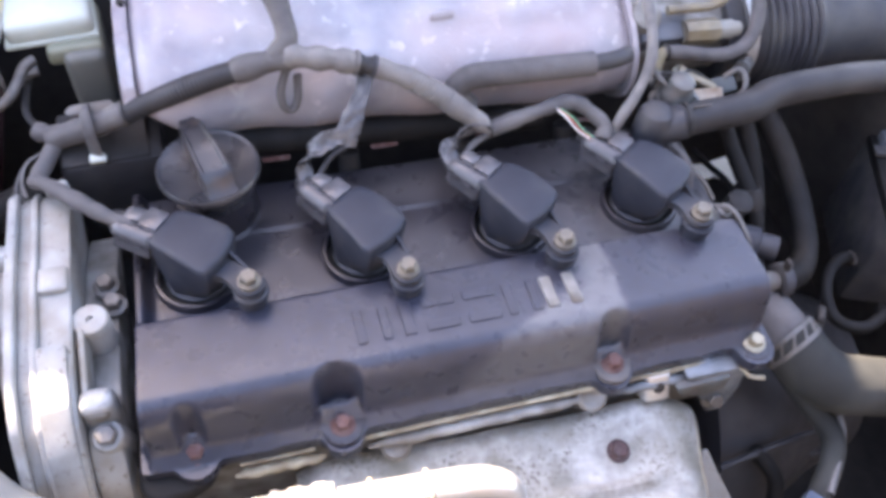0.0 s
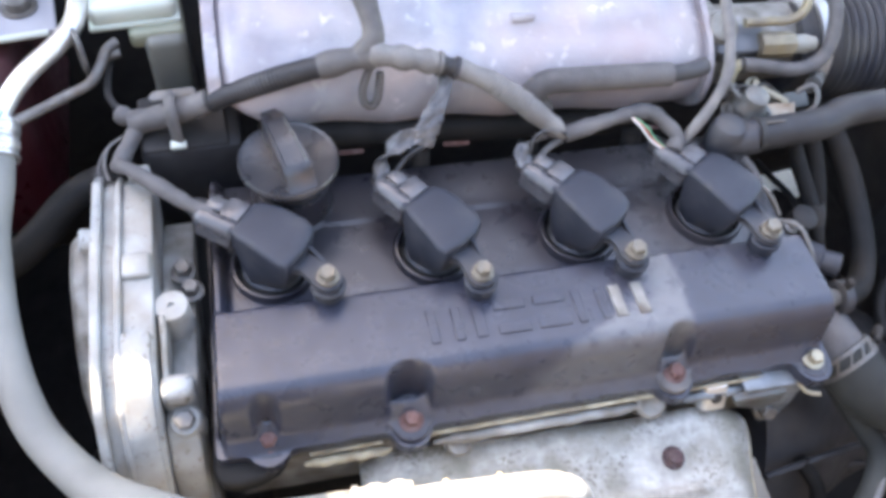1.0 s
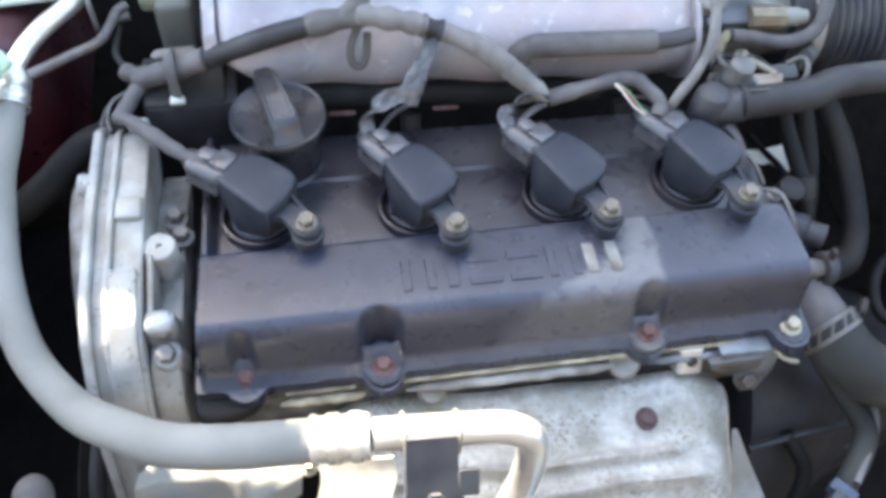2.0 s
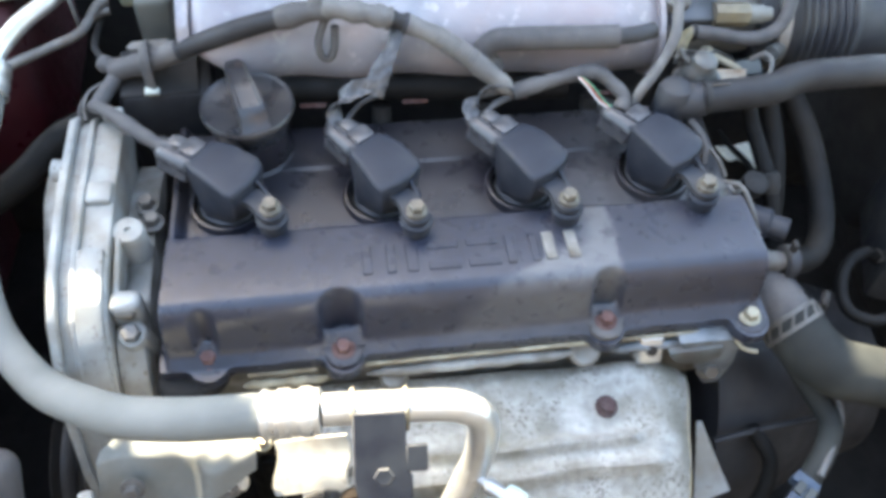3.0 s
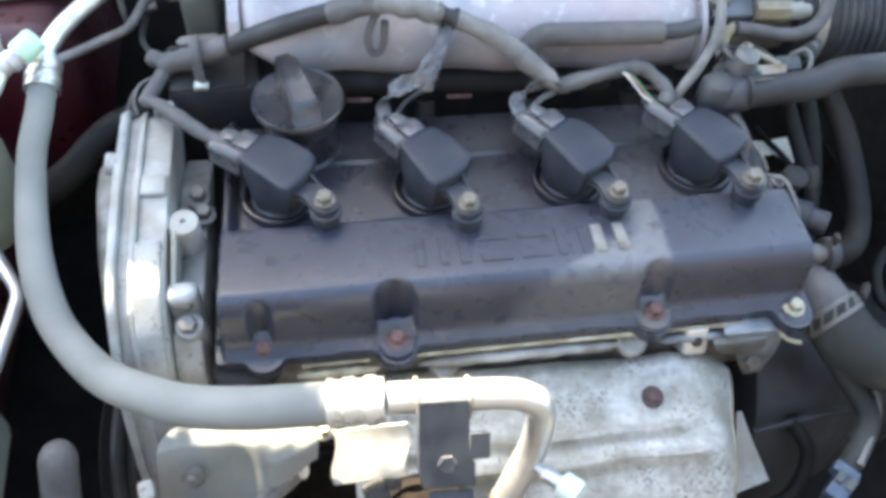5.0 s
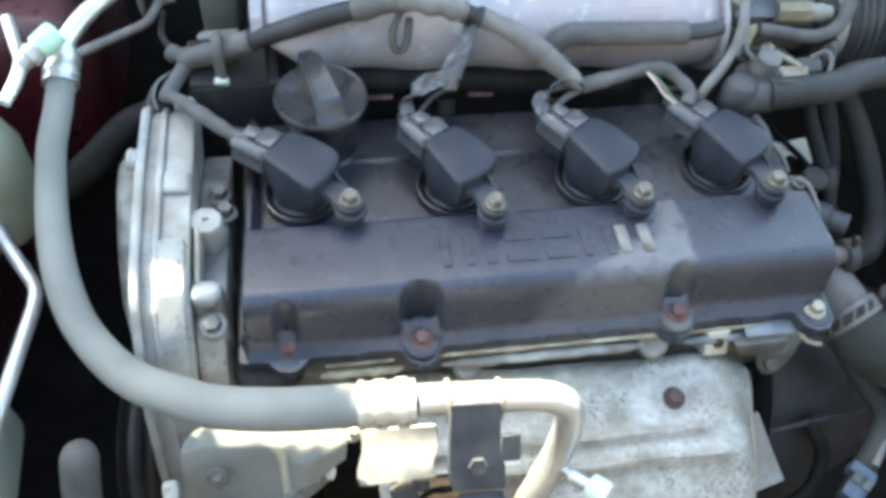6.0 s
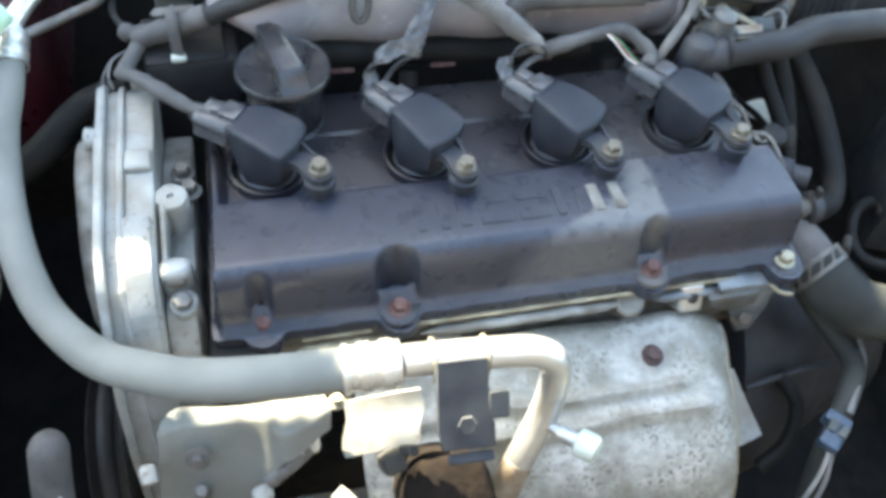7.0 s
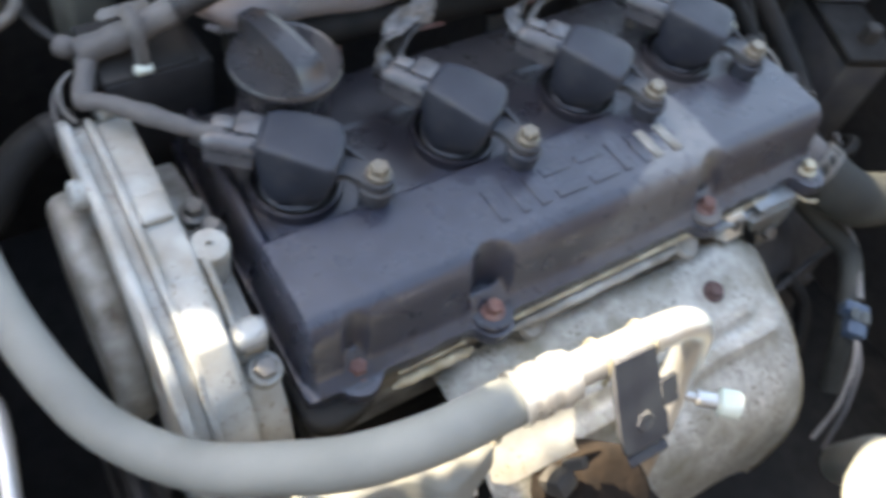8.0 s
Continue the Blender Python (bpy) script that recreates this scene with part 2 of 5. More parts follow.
def scuffed_cover():
    """The cover's paint with a bluish sky sheen painted on its front face and a pale scuffed sweep across its front,
    where the black has been rubbed and dusted over.
    """
    m = M_COVER.copy()
    m.name = "scuffed_cover_paint"
    n, l = m.node_tree.nodes, m.node_tree.links
    b = n["Principled BSDF"]
    tc, sep = n.new("ShaderNodeTexCoord"), n.new("ShaderNodeSeparateXYZ")
    wob, add = n.new("ShaderNodeTexNoise"), n.new("ShaderNodeVectorMath")
    wob.inputs["Scale"].default_value, wob.inputs["Detail"].default_value = 55, 5
    sc = n.new("ShaderNodeVectorMath")
    sc.operation, sc.inputs[3].default_value = "SCALE", 0.012
    l.new(tc.outputs["Object"], wob.inputs["Vector"])
    l.new(wob.outputs["Color"], sc.inputs[0])
    l.new(tc.outputs["Object"], add.inputs[0])
    l.new(sc.outputs[0], add.inputs[1])
    l.new(add.outputs[0], sep.inputs[0])

    def op(kind, a, c):
        x = n.new("ShaderNodeMath")
        x.operation = kind
        for sock, v in zip(x.inputs, (a, c)):
            if isinstance(v, (int, float)):
                sock.default_value = v
            else:
                l.new(v, sock)
        return x.outputs[0]

    def ramp(v, lo, hi):
        r = n.new("ShaderNodeMapRange")
        r.interpolation_type = "SMOOTHSTEP"
        r.inputs[1].default_value, r.inputs[2].default_value = lo, hi
        l.new(v, r.inputs[0])
        return r.outputs[0]

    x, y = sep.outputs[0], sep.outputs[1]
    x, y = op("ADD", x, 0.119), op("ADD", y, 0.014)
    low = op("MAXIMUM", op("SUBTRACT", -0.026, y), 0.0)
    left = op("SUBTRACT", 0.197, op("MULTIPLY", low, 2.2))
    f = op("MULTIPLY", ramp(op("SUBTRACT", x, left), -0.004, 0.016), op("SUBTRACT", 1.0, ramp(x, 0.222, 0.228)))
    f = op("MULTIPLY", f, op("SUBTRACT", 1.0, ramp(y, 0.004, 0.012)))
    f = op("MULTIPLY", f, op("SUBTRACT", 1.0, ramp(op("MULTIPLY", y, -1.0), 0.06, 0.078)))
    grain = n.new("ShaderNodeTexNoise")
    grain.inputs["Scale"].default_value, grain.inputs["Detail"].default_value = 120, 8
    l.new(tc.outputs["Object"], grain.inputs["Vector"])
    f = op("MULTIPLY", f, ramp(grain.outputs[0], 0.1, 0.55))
    # Bluish sky sheen of the front face, painted in as a lighter tone.
    sky_sheen = op("MULTIPLY", op("SUBTRACT", 1.0, ramp(y, 0.010, 0.018)), ramp(grain.outputs[0], -0.2, 0.9))
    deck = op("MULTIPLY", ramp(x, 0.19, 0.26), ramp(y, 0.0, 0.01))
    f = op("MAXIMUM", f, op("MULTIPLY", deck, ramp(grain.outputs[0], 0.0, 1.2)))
    old = b.inputs["Base Color"].links[0].from_socket
    mx = n.new("ShaderNodeMix")
    mx.data_type = "RGBA"
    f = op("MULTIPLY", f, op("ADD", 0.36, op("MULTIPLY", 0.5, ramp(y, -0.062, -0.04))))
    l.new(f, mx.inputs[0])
    sheen_mix = n.new("ShaderNodeMix")
    sheen_mix.data_type = "RGBA"
    l.new(op("MULTIPLY", sky_sheen, 0.55), sheen_mix.inputs[0])
    l.new(old, sheen_mix.inputs[6])
    sheen_mix.inputs[7].default_value = (0.043, 0.052, 0.080, 1)
    l.new(sheen_mix.outputs[2], mx.inputs[6])
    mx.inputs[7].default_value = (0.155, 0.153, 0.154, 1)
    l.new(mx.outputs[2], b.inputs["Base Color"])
    return m


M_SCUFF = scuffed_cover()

# ---- shapes ----
ORIGIN = {}


def thing(name, at, label, category, group="", kind=""):
    """A top-level thing: an Empty at its base."""
    ob = tagged(new(name), label, category, group, kind)
    ob.empty_display_size = 0.01
    ob.location = at
    ORIGIN[ob] = Vector(at)
    return ob


def part(name, bm, material, parent=None, label="", smooth=40, category="", kind=""):
    """One mesh object from a bmesh given in the world's metres, under its thing or part."""
    base = ORIGIN[parent] if parent else Vector((0, 0, 0))
    bmesh.ops.translate(bm, verts=bm.verts, vec=-base)
    bmesh.ops.recalc_face_normals(bm, faces=bm.faces)
    me = bpy.data.meshes.new(name)
    bm.to_mesh(me)
    bm.free()
    me.materials.append(material)
    me.polygons.foreach_set("use_smooth", [True] * len(me.polygons))
    me.set_sharp_from_angle(angle=radians(smooth))
    ob = tagged(new(name, me), label, category, "", kind)
    ob.parent = parent
    ORIGIN[ob] = base
    return ob


def spline(pts, step=0.003):
    """Points of a smooth curve through pts."""
    p = [Vector(q) for q in pts]
    p = [2 * p[0] - p[1], *p, 2 * p[-1] - p[-2]]
    out = []
    for a, b, c, d in zip(p, p[1:], p[2:], p[3:]):
        k = max(2, int((c - b).length / step))
        for i in range(k):
            t = i / k
            out.append(0.5 * (2 * b + (c - a) * t + (2 * a - 5 * b + 4 * c - d) * t * t + (3 * b - a - 3 * c + d) * t ** 3))
    return out + [p[-2]]


def tube(pts, radius, seg=14, step=0.003, flat=1.0, bm=None, smoothed=True):
    """A tube along pts; radius: a number, or a function of the way from 0 to 1."""
    bm = bm or bmesh.new()
    p = spline(pts, step) if smoothed else [Vector(q) for q in pts]
    side = None
    rings = []
    for i, q in enumerate(p):
        d = (p[min(i + 1, len(p) - 1)] - p[max(i - 1, 0)]).normalized()
        if side is None:
            side = d.orthogonal().normalized()
            if abs(d.z) < 0.95:
                side = d.cross(Vector((0, 0, 1))).normalized()
        side = (side - d * side.dot(d)).normalized()
        up = d.cross(side)
        r = radius(i / (len(p) - 1)) if callable(radius) else radius
        rings.append([bm.verts.new(q + r * (math.cos(a) * side + flat * math.sin(a) * up)) for a in (2 * math.pi * k / seg for k in range(seg))])
    for a, b in zip(rings, rings[1:]):
        for k in range(seg):
            bm.faces.new((a[k], a[(k + 1) % seg], b[(k + 1) % seg], b[k]))
    bm.faces.new(rings[0][::-1])
    bm.faces.new(rings[-1])
    return bm


def lathe(profile, at=(0, 0, 0), axis=(0, 0, 1), seg=28, bm=None):
    """A body turned about axis; profile: (radius, height) from one end to the other."""
    bm = bm or bmesh.new()
    turn = Vector((0, 0, 1)).rotation_difference(Vector(axis)).to_matrix()
    rings = []
    for r, h in profile:
        rings.append([bm.verts.new(Vector(at) + turn @ Vector((r * math.cos(a), r * math.sin(a), h))) for a in (2 * math.pi * k / seg for k in range(seg))])
    for a, b in zip(rings, rings[1:]):
        for k in range(seg):
            bm.faces.new((a[k], a[(k + 1) % seg], b[(k + 1) % seg], b[k]))
    bm.faces.new(rings[0][::-1])
    bm.faces.new(rings[-1])
    return bm


def prism(poly, lo, hi, m=None, bevel=0.0, seg=2, bm=None):
    """A straight body on the outline poly (x, y) from z = lo to hi, its edges rounded, laid by m."""
    b = bmesh.new()
    low = [b.verts.new((x, y, lo)) for x, y in poly]
    top = [b.verts.new((x, y, hi)) for x, y in poly]
    n = len(poly)
    for k in range(n):
        b.faces.new((low[k], low[(k + 1) % n], top[(k + 1) % n], top[k]))
    b.faces.new(low[::-1])
    b.faces.new(top)
    if bevel:
        bmesh.ops.bevel(b, geom=b.edges[:], offset=bevel, segments=seg, affect="EDGES", profile=0.5)
    if m is not None:
        bmesh.ops.transform(b, matrix=m, verts=b.verts)
    if bm is None:
        return b
    me = bpy.data.meshes.new("joined")
    b.to_mesh(me)
    b.free()
    bm.from_mesh(me)
    bpy.data.meshes.remove(me)
    return bm


def box(size, m, bevel=0.001, seg=2, bm=None):
    x, y, z = (s / 2 for s in size)
    return prism([(-x, -y), (x, -y), (x, y), (-x, y)], -z, z, m, bevel, seg, bm)


def frame_of(at, xdir, zdir=(0, 0, 1)):
    """A pose at a place whose x axis runs along xdir and whose z is as near zdir as may be."""
    x = Vector(xdir).normalized()
    y = Vector(zdir).cross(x).normalized()
    z = x.cross(y)
    m = Matrix((x, y, z)).transposed().to_4x4()
    return Matrix.Translation(at) @ m


def hexbolt(at, axis=(0, 0, 1), r=0.006, h=0.006, washer=0.009, bm=None):
    """A hexagon head with a flange; at: the middle of its top."""
    bm = bm or bmesh.new()
    lathe([(washer * 0.6, -h - 0.003), (washer, -h - 0.0026), (washer, -h - 0.001), (r * 0.95, -h)], at, axis, 20, bm)
    lathe([(r, -h), (r, -0.001), (r * 0.82, 0.0), (r * 0.3, -0.0003)], at, axis, 6, bm)
    return bm


def skin(rows, thick=0.0):
    """A sheet through rows of points, thickened where wanted."""
    bm = bmesh.new()
    g = [[bm.verts.new(p) for p in row] for row in rows]
    for a, b in zip(g, g[1:]):
        for k in range(len(a) - 1):
            bm.faces.new((a[k], a[k + 1], b[k + 1], b[k]))
    if thick:
        bmesh.ops.recalc_face_normals(bm, faces=bm.faces)
        bmesh.ops.solidify(bm, geom=bm.faces[:], thickness=thick)
    return bm


def sstep(lo, hi, v):
    t = min(1, max(0, (v - lo) / (hi - lo)))
    return t * t * (3 - 2 * t)


# ---- the setting: ground, bay walls, raised bonnet ----
bm = bmesh.new()
bmesh.ops.create_grid(bm, x_segments=24, y_segments=24, size=60)
bmesh.ops.translate(bm, verts=bm.verts, vec=(0, 0, -0.86))
tagged(part("ground", bm, M_CONC), "pale dry concrete yard under the car", "ground", kind="structure")

# Unseen wall, added to darken reflections and light from the front.
tagged(part("wall_reflection_block", box((9.0, 0.2, 3.4), pose(0.1, -2.6, 0.84), 0.01, 1), M_WALL), "unseen dark grey-brown wall added to darken reflections from the nose", "wall", kind="structure")


def wall(name, rows, thick, mat, label):
    ob = part(name, skin(rows, thick), mat)
    return tagged(ob, label, "car body", kind="structure")


def bent(xs, ys_zs):
    return [[(x, y, z) for x in xs] for y, z in ys_zs]


XS = [-0.75 + 0.1 * i for i in range(16)]
wall("wall_firewall", bent(XS, [(0.40, -0.55), (0.41, -0.2), (0.42, 0.0), (0.44, 0.05), (0.5, 0.09), (0.75, 0.12)]), 0.004, M_DARK, "dark grimy firewall of the engine bay")
wall("wall_radiator_support", bent(XS, [(-0.40, -0.6), (-0.40, -0.2), (-0.41, -0.06), (-0.44, -0.04), (-0.55, -0.05), (-0.62, -0.12), (-0.63, -0.6)]), 0.004, M_DARK, "dark radiator support at the nose of the car")
YS = [-0.6 + 0.1 * i for i in range(13)]
wall("wall_inner_fender_red", [[(x, y, z) for y in YS] for x, z in [(-0.40, -0.6), (-0.38, -0.25), (-0.335, -0.1), (-0.33, 0.02), (-0.36, 0.045), (-0.45, 0.05), (-0.7, 0.04), (-0.76, -0.05), (-0.78, -0.6)]], 0.003, M_RED, "dark red painted inner fender panel")
wall("wall_inner_fender_dark", [[(x, y, z) for y in YS] for x, z in [(0.72, -0.6), (0.7, -0.25), (0.68, -0.05), (0.69, 0.02), (0.76, 0.04), (0.95, 0.03), (1.0, -0.6)]], 0.003, M_DARK, "dark inner fender panel beside the air intake")

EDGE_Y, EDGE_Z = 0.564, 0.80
# Unseen bonnet; its rim and slots are invented to place shade and sunlit patches.
hood = thing("bonnet", (0.1, 0.8, 0.14), "unseen raised dark red bonnet, rim and slots shaped to steer the sun", "car bonnet")
SHADE_RIM = ((-0.54, -0.13), (-0.5, -0.135), (-0.45, -0.145), (-0.40, -0.155), (-0.374, -0.155), (-0.368, -0.082), (-0.335, -0.08), (-0.325, -0.123))


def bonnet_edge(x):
    """The raised bonnet's front rim, bent to lay the shadow edge across the pipes."""
    for (x0, e0), (x1, e1) in zip(SHADE_RIM, SHADE_RIM[1:]):
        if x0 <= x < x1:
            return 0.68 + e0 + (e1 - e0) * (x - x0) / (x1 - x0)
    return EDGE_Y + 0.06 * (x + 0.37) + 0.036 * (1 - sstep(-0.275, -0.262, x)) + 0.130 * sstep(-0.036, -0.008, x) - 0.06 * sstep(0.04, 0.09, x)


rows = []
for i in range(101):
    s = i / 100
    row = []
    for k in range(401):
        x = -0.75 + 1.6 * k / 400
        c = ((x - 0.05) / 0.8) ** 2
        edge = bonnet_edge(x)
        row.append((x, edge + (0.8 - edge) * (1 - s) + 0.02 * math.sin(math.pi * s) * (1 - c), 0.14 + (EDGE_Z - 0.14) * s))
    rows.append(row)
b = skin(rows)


def in_sun_slot(p, grow=0.0):
    """Whether a place on the bonnet lies in the slots added to let sun onto bracket and chain cover."""
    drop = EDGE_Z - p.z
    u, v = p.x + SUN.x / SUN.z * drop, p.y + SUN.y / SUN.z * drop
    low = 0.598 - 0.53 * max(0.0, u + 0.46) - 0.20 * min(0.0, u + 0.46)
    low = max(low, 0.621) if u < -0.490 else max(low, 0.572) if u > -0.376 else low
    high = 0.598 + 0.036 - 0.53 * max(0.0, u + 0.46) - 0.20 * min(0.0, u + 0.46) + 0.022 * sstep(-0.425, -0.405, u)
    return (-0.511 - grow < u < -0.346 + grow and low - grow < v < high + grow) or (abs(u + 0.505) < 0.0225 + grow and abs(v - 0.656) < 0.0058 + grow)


gap = [f for f in b.faces if in_sun_slot(f.calc_center_median())]
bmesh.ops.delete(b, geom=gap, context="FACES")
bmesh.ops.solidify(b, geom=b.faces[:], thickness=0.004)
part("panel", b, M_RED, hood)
# Unseen grey pad added so the engine reflects a neutral underside.
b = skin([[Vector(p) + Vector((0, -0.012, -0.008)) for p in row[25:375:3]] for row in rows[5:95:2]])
gap = [f for f in b.faces if in_sun_slot(f.calc_center_median(), 0.022)]
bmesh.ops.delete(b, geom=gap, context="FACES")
part("reflection_pad", b, M_GREY, hood)
for k in range(5):
    part("inner_frame", tube([rows[3 + 16 * i][50 + 75 * k] for i in range(6)], 0.02, 8, 0.1, 0.4), M_DARK, hood)

# Added sheet closing the bay's bottom, coloured black for the deep shade there.
wall("floor_shade_sheet", [[(x, y, -0.5 - 0.02 * math.sin(9 * x)) for x in XS] for y in YS], 0.004, M_PITCH, "added black sheet standing in for the shade low in the engine bay")


# ---- engine block and head ----
block = thing("engine_block", (0.12, 0.02, -0.6), "grimy dark engine block under the cylinder head", "engine block")
part("body", box((0.36, 0.17, 0.44), pose(0.13, 0.03, -0.36), 0.012, 3), M_BLOCK, block)
b = bmesh.new()
for k in range(4):
    box((0.07, 0.014, 0.26), pose(0.0 + 0.095 * k, -0.056, -0.38), 0.006, 2, b)
part("rib", b, M_BLOCK, block)

head = thing("cylinder_head", (0.12, 0.02, -0.14), "oil-stained cast aluminium cylinder head with cast lugs", "cylinder head")
part("body", box((0.386, 0.176, 0.072), pose(0.125, 0.021, -0.108, 0, 0, 1.6), 0.004, 3), M_HEAD, head)
b = prism([(-0.0085, -0.011), (0.0085, -0.011), (0.0125, 0.006), (0.011, 0.011), (-0.011, 0.011), (-0.0125, 0.006)], -0.012, 0.010, pose(0.2515, -0.066, -0.0865, -28, 0, 0), 0.003, 3)
part("lug", b, M_PIPE, head, "bright cast lug with a bolt hole")
part("lug_hole", lathe([(0.0040, -0.001), (0.0040, 0.0010), (0.003, 0.0010)], (0.2515, -0.0758, -0.0816), (0, -0.88, 0.47), 16), M_DARK, head)
part("corner_casting", prism([(0.268, -0.072), (0.304, -0.070), (0.3135, -0.080), (0.3165, -0.104), (0.314, -0.133), (0.302, -0.135), (0.292, -0.112), (0.276, -0.086)], 0.050, 0.078, pose(0, 0, 0, 90, 0, 0), 0.0022, 2), M_SILVER, head, "mottled blue-grey cast corner of the head")
part("corner_web", prism([(0.262, -0.080), (0.300, -0.076), (0.302, -0.092), (0.286, -0.100), (0.268, -0.092)], 0.066, 0.0805, pose(0, 0, 0, 90, 0, 0), 0.002, 2), M_TEAL, head)
part("corner_bolt", hexbolt((0.300, -0.083, -0.108), (0, -0.8, 0.5), 0.006, 0.006, 0.009), M_DULL, head)
part("lug", lathe([(0.011, -0.02), (0.011, -0.002), (0.0085, 0.0), (0.004, -0.002)], (0.205, -0.074, -0.078), (0, -0.5, 0.8), 20), M_HEAD, head)
part("lug", lathe([(0.010, -0.02), (0.010, -0.002), (0.0075, 0.0), (0.004, -0.002)], (0.075, -0.080, -0.082), (0, -0.5, 0.8), 20), M_HEAD, head)
for x0, x1, mat, r in ((0.058, 0.200, M_HEAD, 0.0046), (0.222, 0.298, M_SILVER, 0.0042), (-0.022, 0.032, M_GASKET, 0.0038)):
    pts = [(x0 + (x1 - x0) * i / 14, -0.0805 + 0.03 * (x0 + (x1 - x0) * i / 14 + 0.024) + 0.0005 * math.sin(2.1 * i + x0 * 90), -0.0805 + 0.0004 * math.sin(3.3 * i)) for i in range(15)]
    part("ledge", tube(pts, lambda t: r * (0.9 + 0.03 * math.sin(17 * t + r * 900) + 0.03 * math.sin(61 * t)) * min(1, 0.35 + 6 * t, 0.35 + 6 * (1 - t)), 12, 0.003, 0.8), mat, head, "sealant smeared along the edge" if mat is M_GASKET else "")

# ---- valve cover ----
# Ignition coil wells: centre and the heading of each coil; the bolt's place in the coil's own axes.
COIL = ((-0.0285, 0.0350, -36.0), (0.0755, 0.0346, -54.0), (0.1748, 0.0372, -53.0), (0.2700, 0.0423, -53.5))
COIL_Z, BOLT_U, BOLT_V = -0.0365, 0.0445, -0.0075
RBOLT = ((-0.041, -0.071, -0.054), (0.044, -0.072, -0.050), (0.217, -0.065, -0.049), (0.317, -0.067, -0.053))
FLANGE = -0.0625


def cover_height(x, y):
    yy = y - 0.028 * x
    right = sstep(0.212, 0.236, x)
    fold = -0.0495 + 0.002 * right
    if yy < 0.0:
        d = fold - yy
        z = -0.0228 - 0.06 * yy - 0.9 * max(0.0, -0.03 - yy) ** 2 * (yy > fold) - 0.9 * max(0.0, -0.03 - fold) ** 2 * (yy <= fold)
        if d > 0.0138:
            z -= 0.0127 + 5.0 * (d - 0.0138)
        elif d > 0:
            z -= 0.0205 * (1 - math.sqrt(1 - (d / 0.0150) ** 2))
        for (bx, by, bz), lo, hi, back in zip(RBOLT, (0.0060, 0.0122, 0.0095), (0.0112, 0.0180, 0.0150), (0.003, 0.006, 0.005)):
            rad = math.hypot(x - bx, y - by - back)
            z = min(z, bz - 0.0078 + 0.055 * sstep(lo, hi, rad))
        if yy < -0.0600:
            z = max(z, -0.0545 + 0.75 * (yy + 0.0665))
    else:
        z = -0.0228 - 0.0132 * sstep(0.0, 0.004, yy)
        z = max(z, -0.0265 - 0.0095 * sstep(-0.062, -0.056, x))
        z += 0.0010 * sstep(0.0632, 0.0644, yy) * sstep(-0.062, -0.056, x)
        z -= 0.05 * sstep(0.104, 0.112, yy)
    z -= 0.05 * sstep(-0.0655, -0.0705, x) if x < -0.0655 else 0
    z -= 0.05 * sstep(0.324, 0.330, x)
    return max(z, FLANGE)


def on_flange(x, y):
    if -0.0722 <= x <= 0.337 and -0.0775 + 0.03 * (x + 0.024) <= y <= 0.116:
        return not (x > 0.312 and y < -0.05 and math.hypot(x - 0.312, y + 0.05) > 0.028)
    return any(math.hypot(x - bx, y - by + 0.002) < 0.0135 for bx, by, _ in RBOLT)


cover = thing("valve_cover", (0.125, 0.02, -0.07), "black valve cover, scuffed pale near the raised emblem bars", "valve cover")
bm = bmesh.new()
STEP = 0.0012
grid = {}
nx, ny = int(0.41 / STEP), int(0.21 / STEP)
for i in range(nx + 1):
    for j in range(ny + 1):
        x, y = -0.079 + i * STEP, -0.091 + j * STEP
        if on_flange(x, y):
            grid[i, j] = bm.verts.new((x, y, cover_height(x, y)))
for i in range(nx):
    for j in range(ny):
        q = [(i, j), (i + 1, j), (i + 1, j + 1), (i, j + 1)]
        if all(k in grid for k in q):
            bm.faces.new([grid[k] for k in q])
bmesh.ops.delete(bm, geom=[v for v in bm.verts if not v.link_faces], context="VERTS")
bmesh.ops.smooth_vert(bm, verts=bm.verts, factor=0.5, use_axis_z=True)
edge_verts = [v for v in bm.verts if v.is_boundary]
for _ in range(12):
    moved = []
    for v in edge_verts:
        near = [e.other_vert(v).co for e in v.link_edges if e.is_boundary]
        moved.append((v, (v.co + sum(near, Vector()) / len(near)) / 2))
    for v, co in moved:
        v.co = co
rim = [e for e in bm.edges if e.is_boundary]
for drop, inset in ((0.0015, 0.0006), (0.0075, 0.0)):
    ext = bmesh.ops.extrude_edge_only(bm, edges=rim)["geom"]
    vs = [g for g in ext if isinstance(g, bmesh.types.BMVert)]
    for v in vs:
        v.co.z -= drop
    rim = [g for g in ext if isinstance(g, bmesh.types.BMEdge) and g.is_boundary]
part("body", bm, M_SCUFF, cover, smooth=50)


def along_front(x, out=0.0):
    return -0.0775 + 0.03 * (x + 0.024) - out


part("skirt", prism([(-0.077, -0.01), (-0.0755, -0.081), (-0.0710, -0.0895), (-0.062, -0.0925), (-0.048, -0.0905), (-0.036, -0.0855), (-0.030, -0.076), (-0.030, -0.05), (-0.06, -0.03)], -0.082, -0.0700, None, 0.004, 3), M_PITCH, cover)
pts = [(0.055 + 0.004 * i, along_front(0.055 + 0.004 * i, 0.0006), -0.0725) for i in range(62)]
part("gasket", tube([p for p in pts if p[0] < 0.300] + [(0.306, -0.072, -0.0735), (0.312, -0.082, -0.076), (0.322, -0.085, -0.077)], 0.0015, 8, 0.004), M_GASKET, cover, "beige sealant squeezed out under the flange")
pts = [(-0.018 + 0.004 * i, along_front(-0.018 + 0.004 * i, 0.0006), -0.0725) for i in range(12)]
part("gasket", tube(pts, 0.0012, 8, 0.004), M_GASKET, cover, "beige sealant squeezed out under the flange")
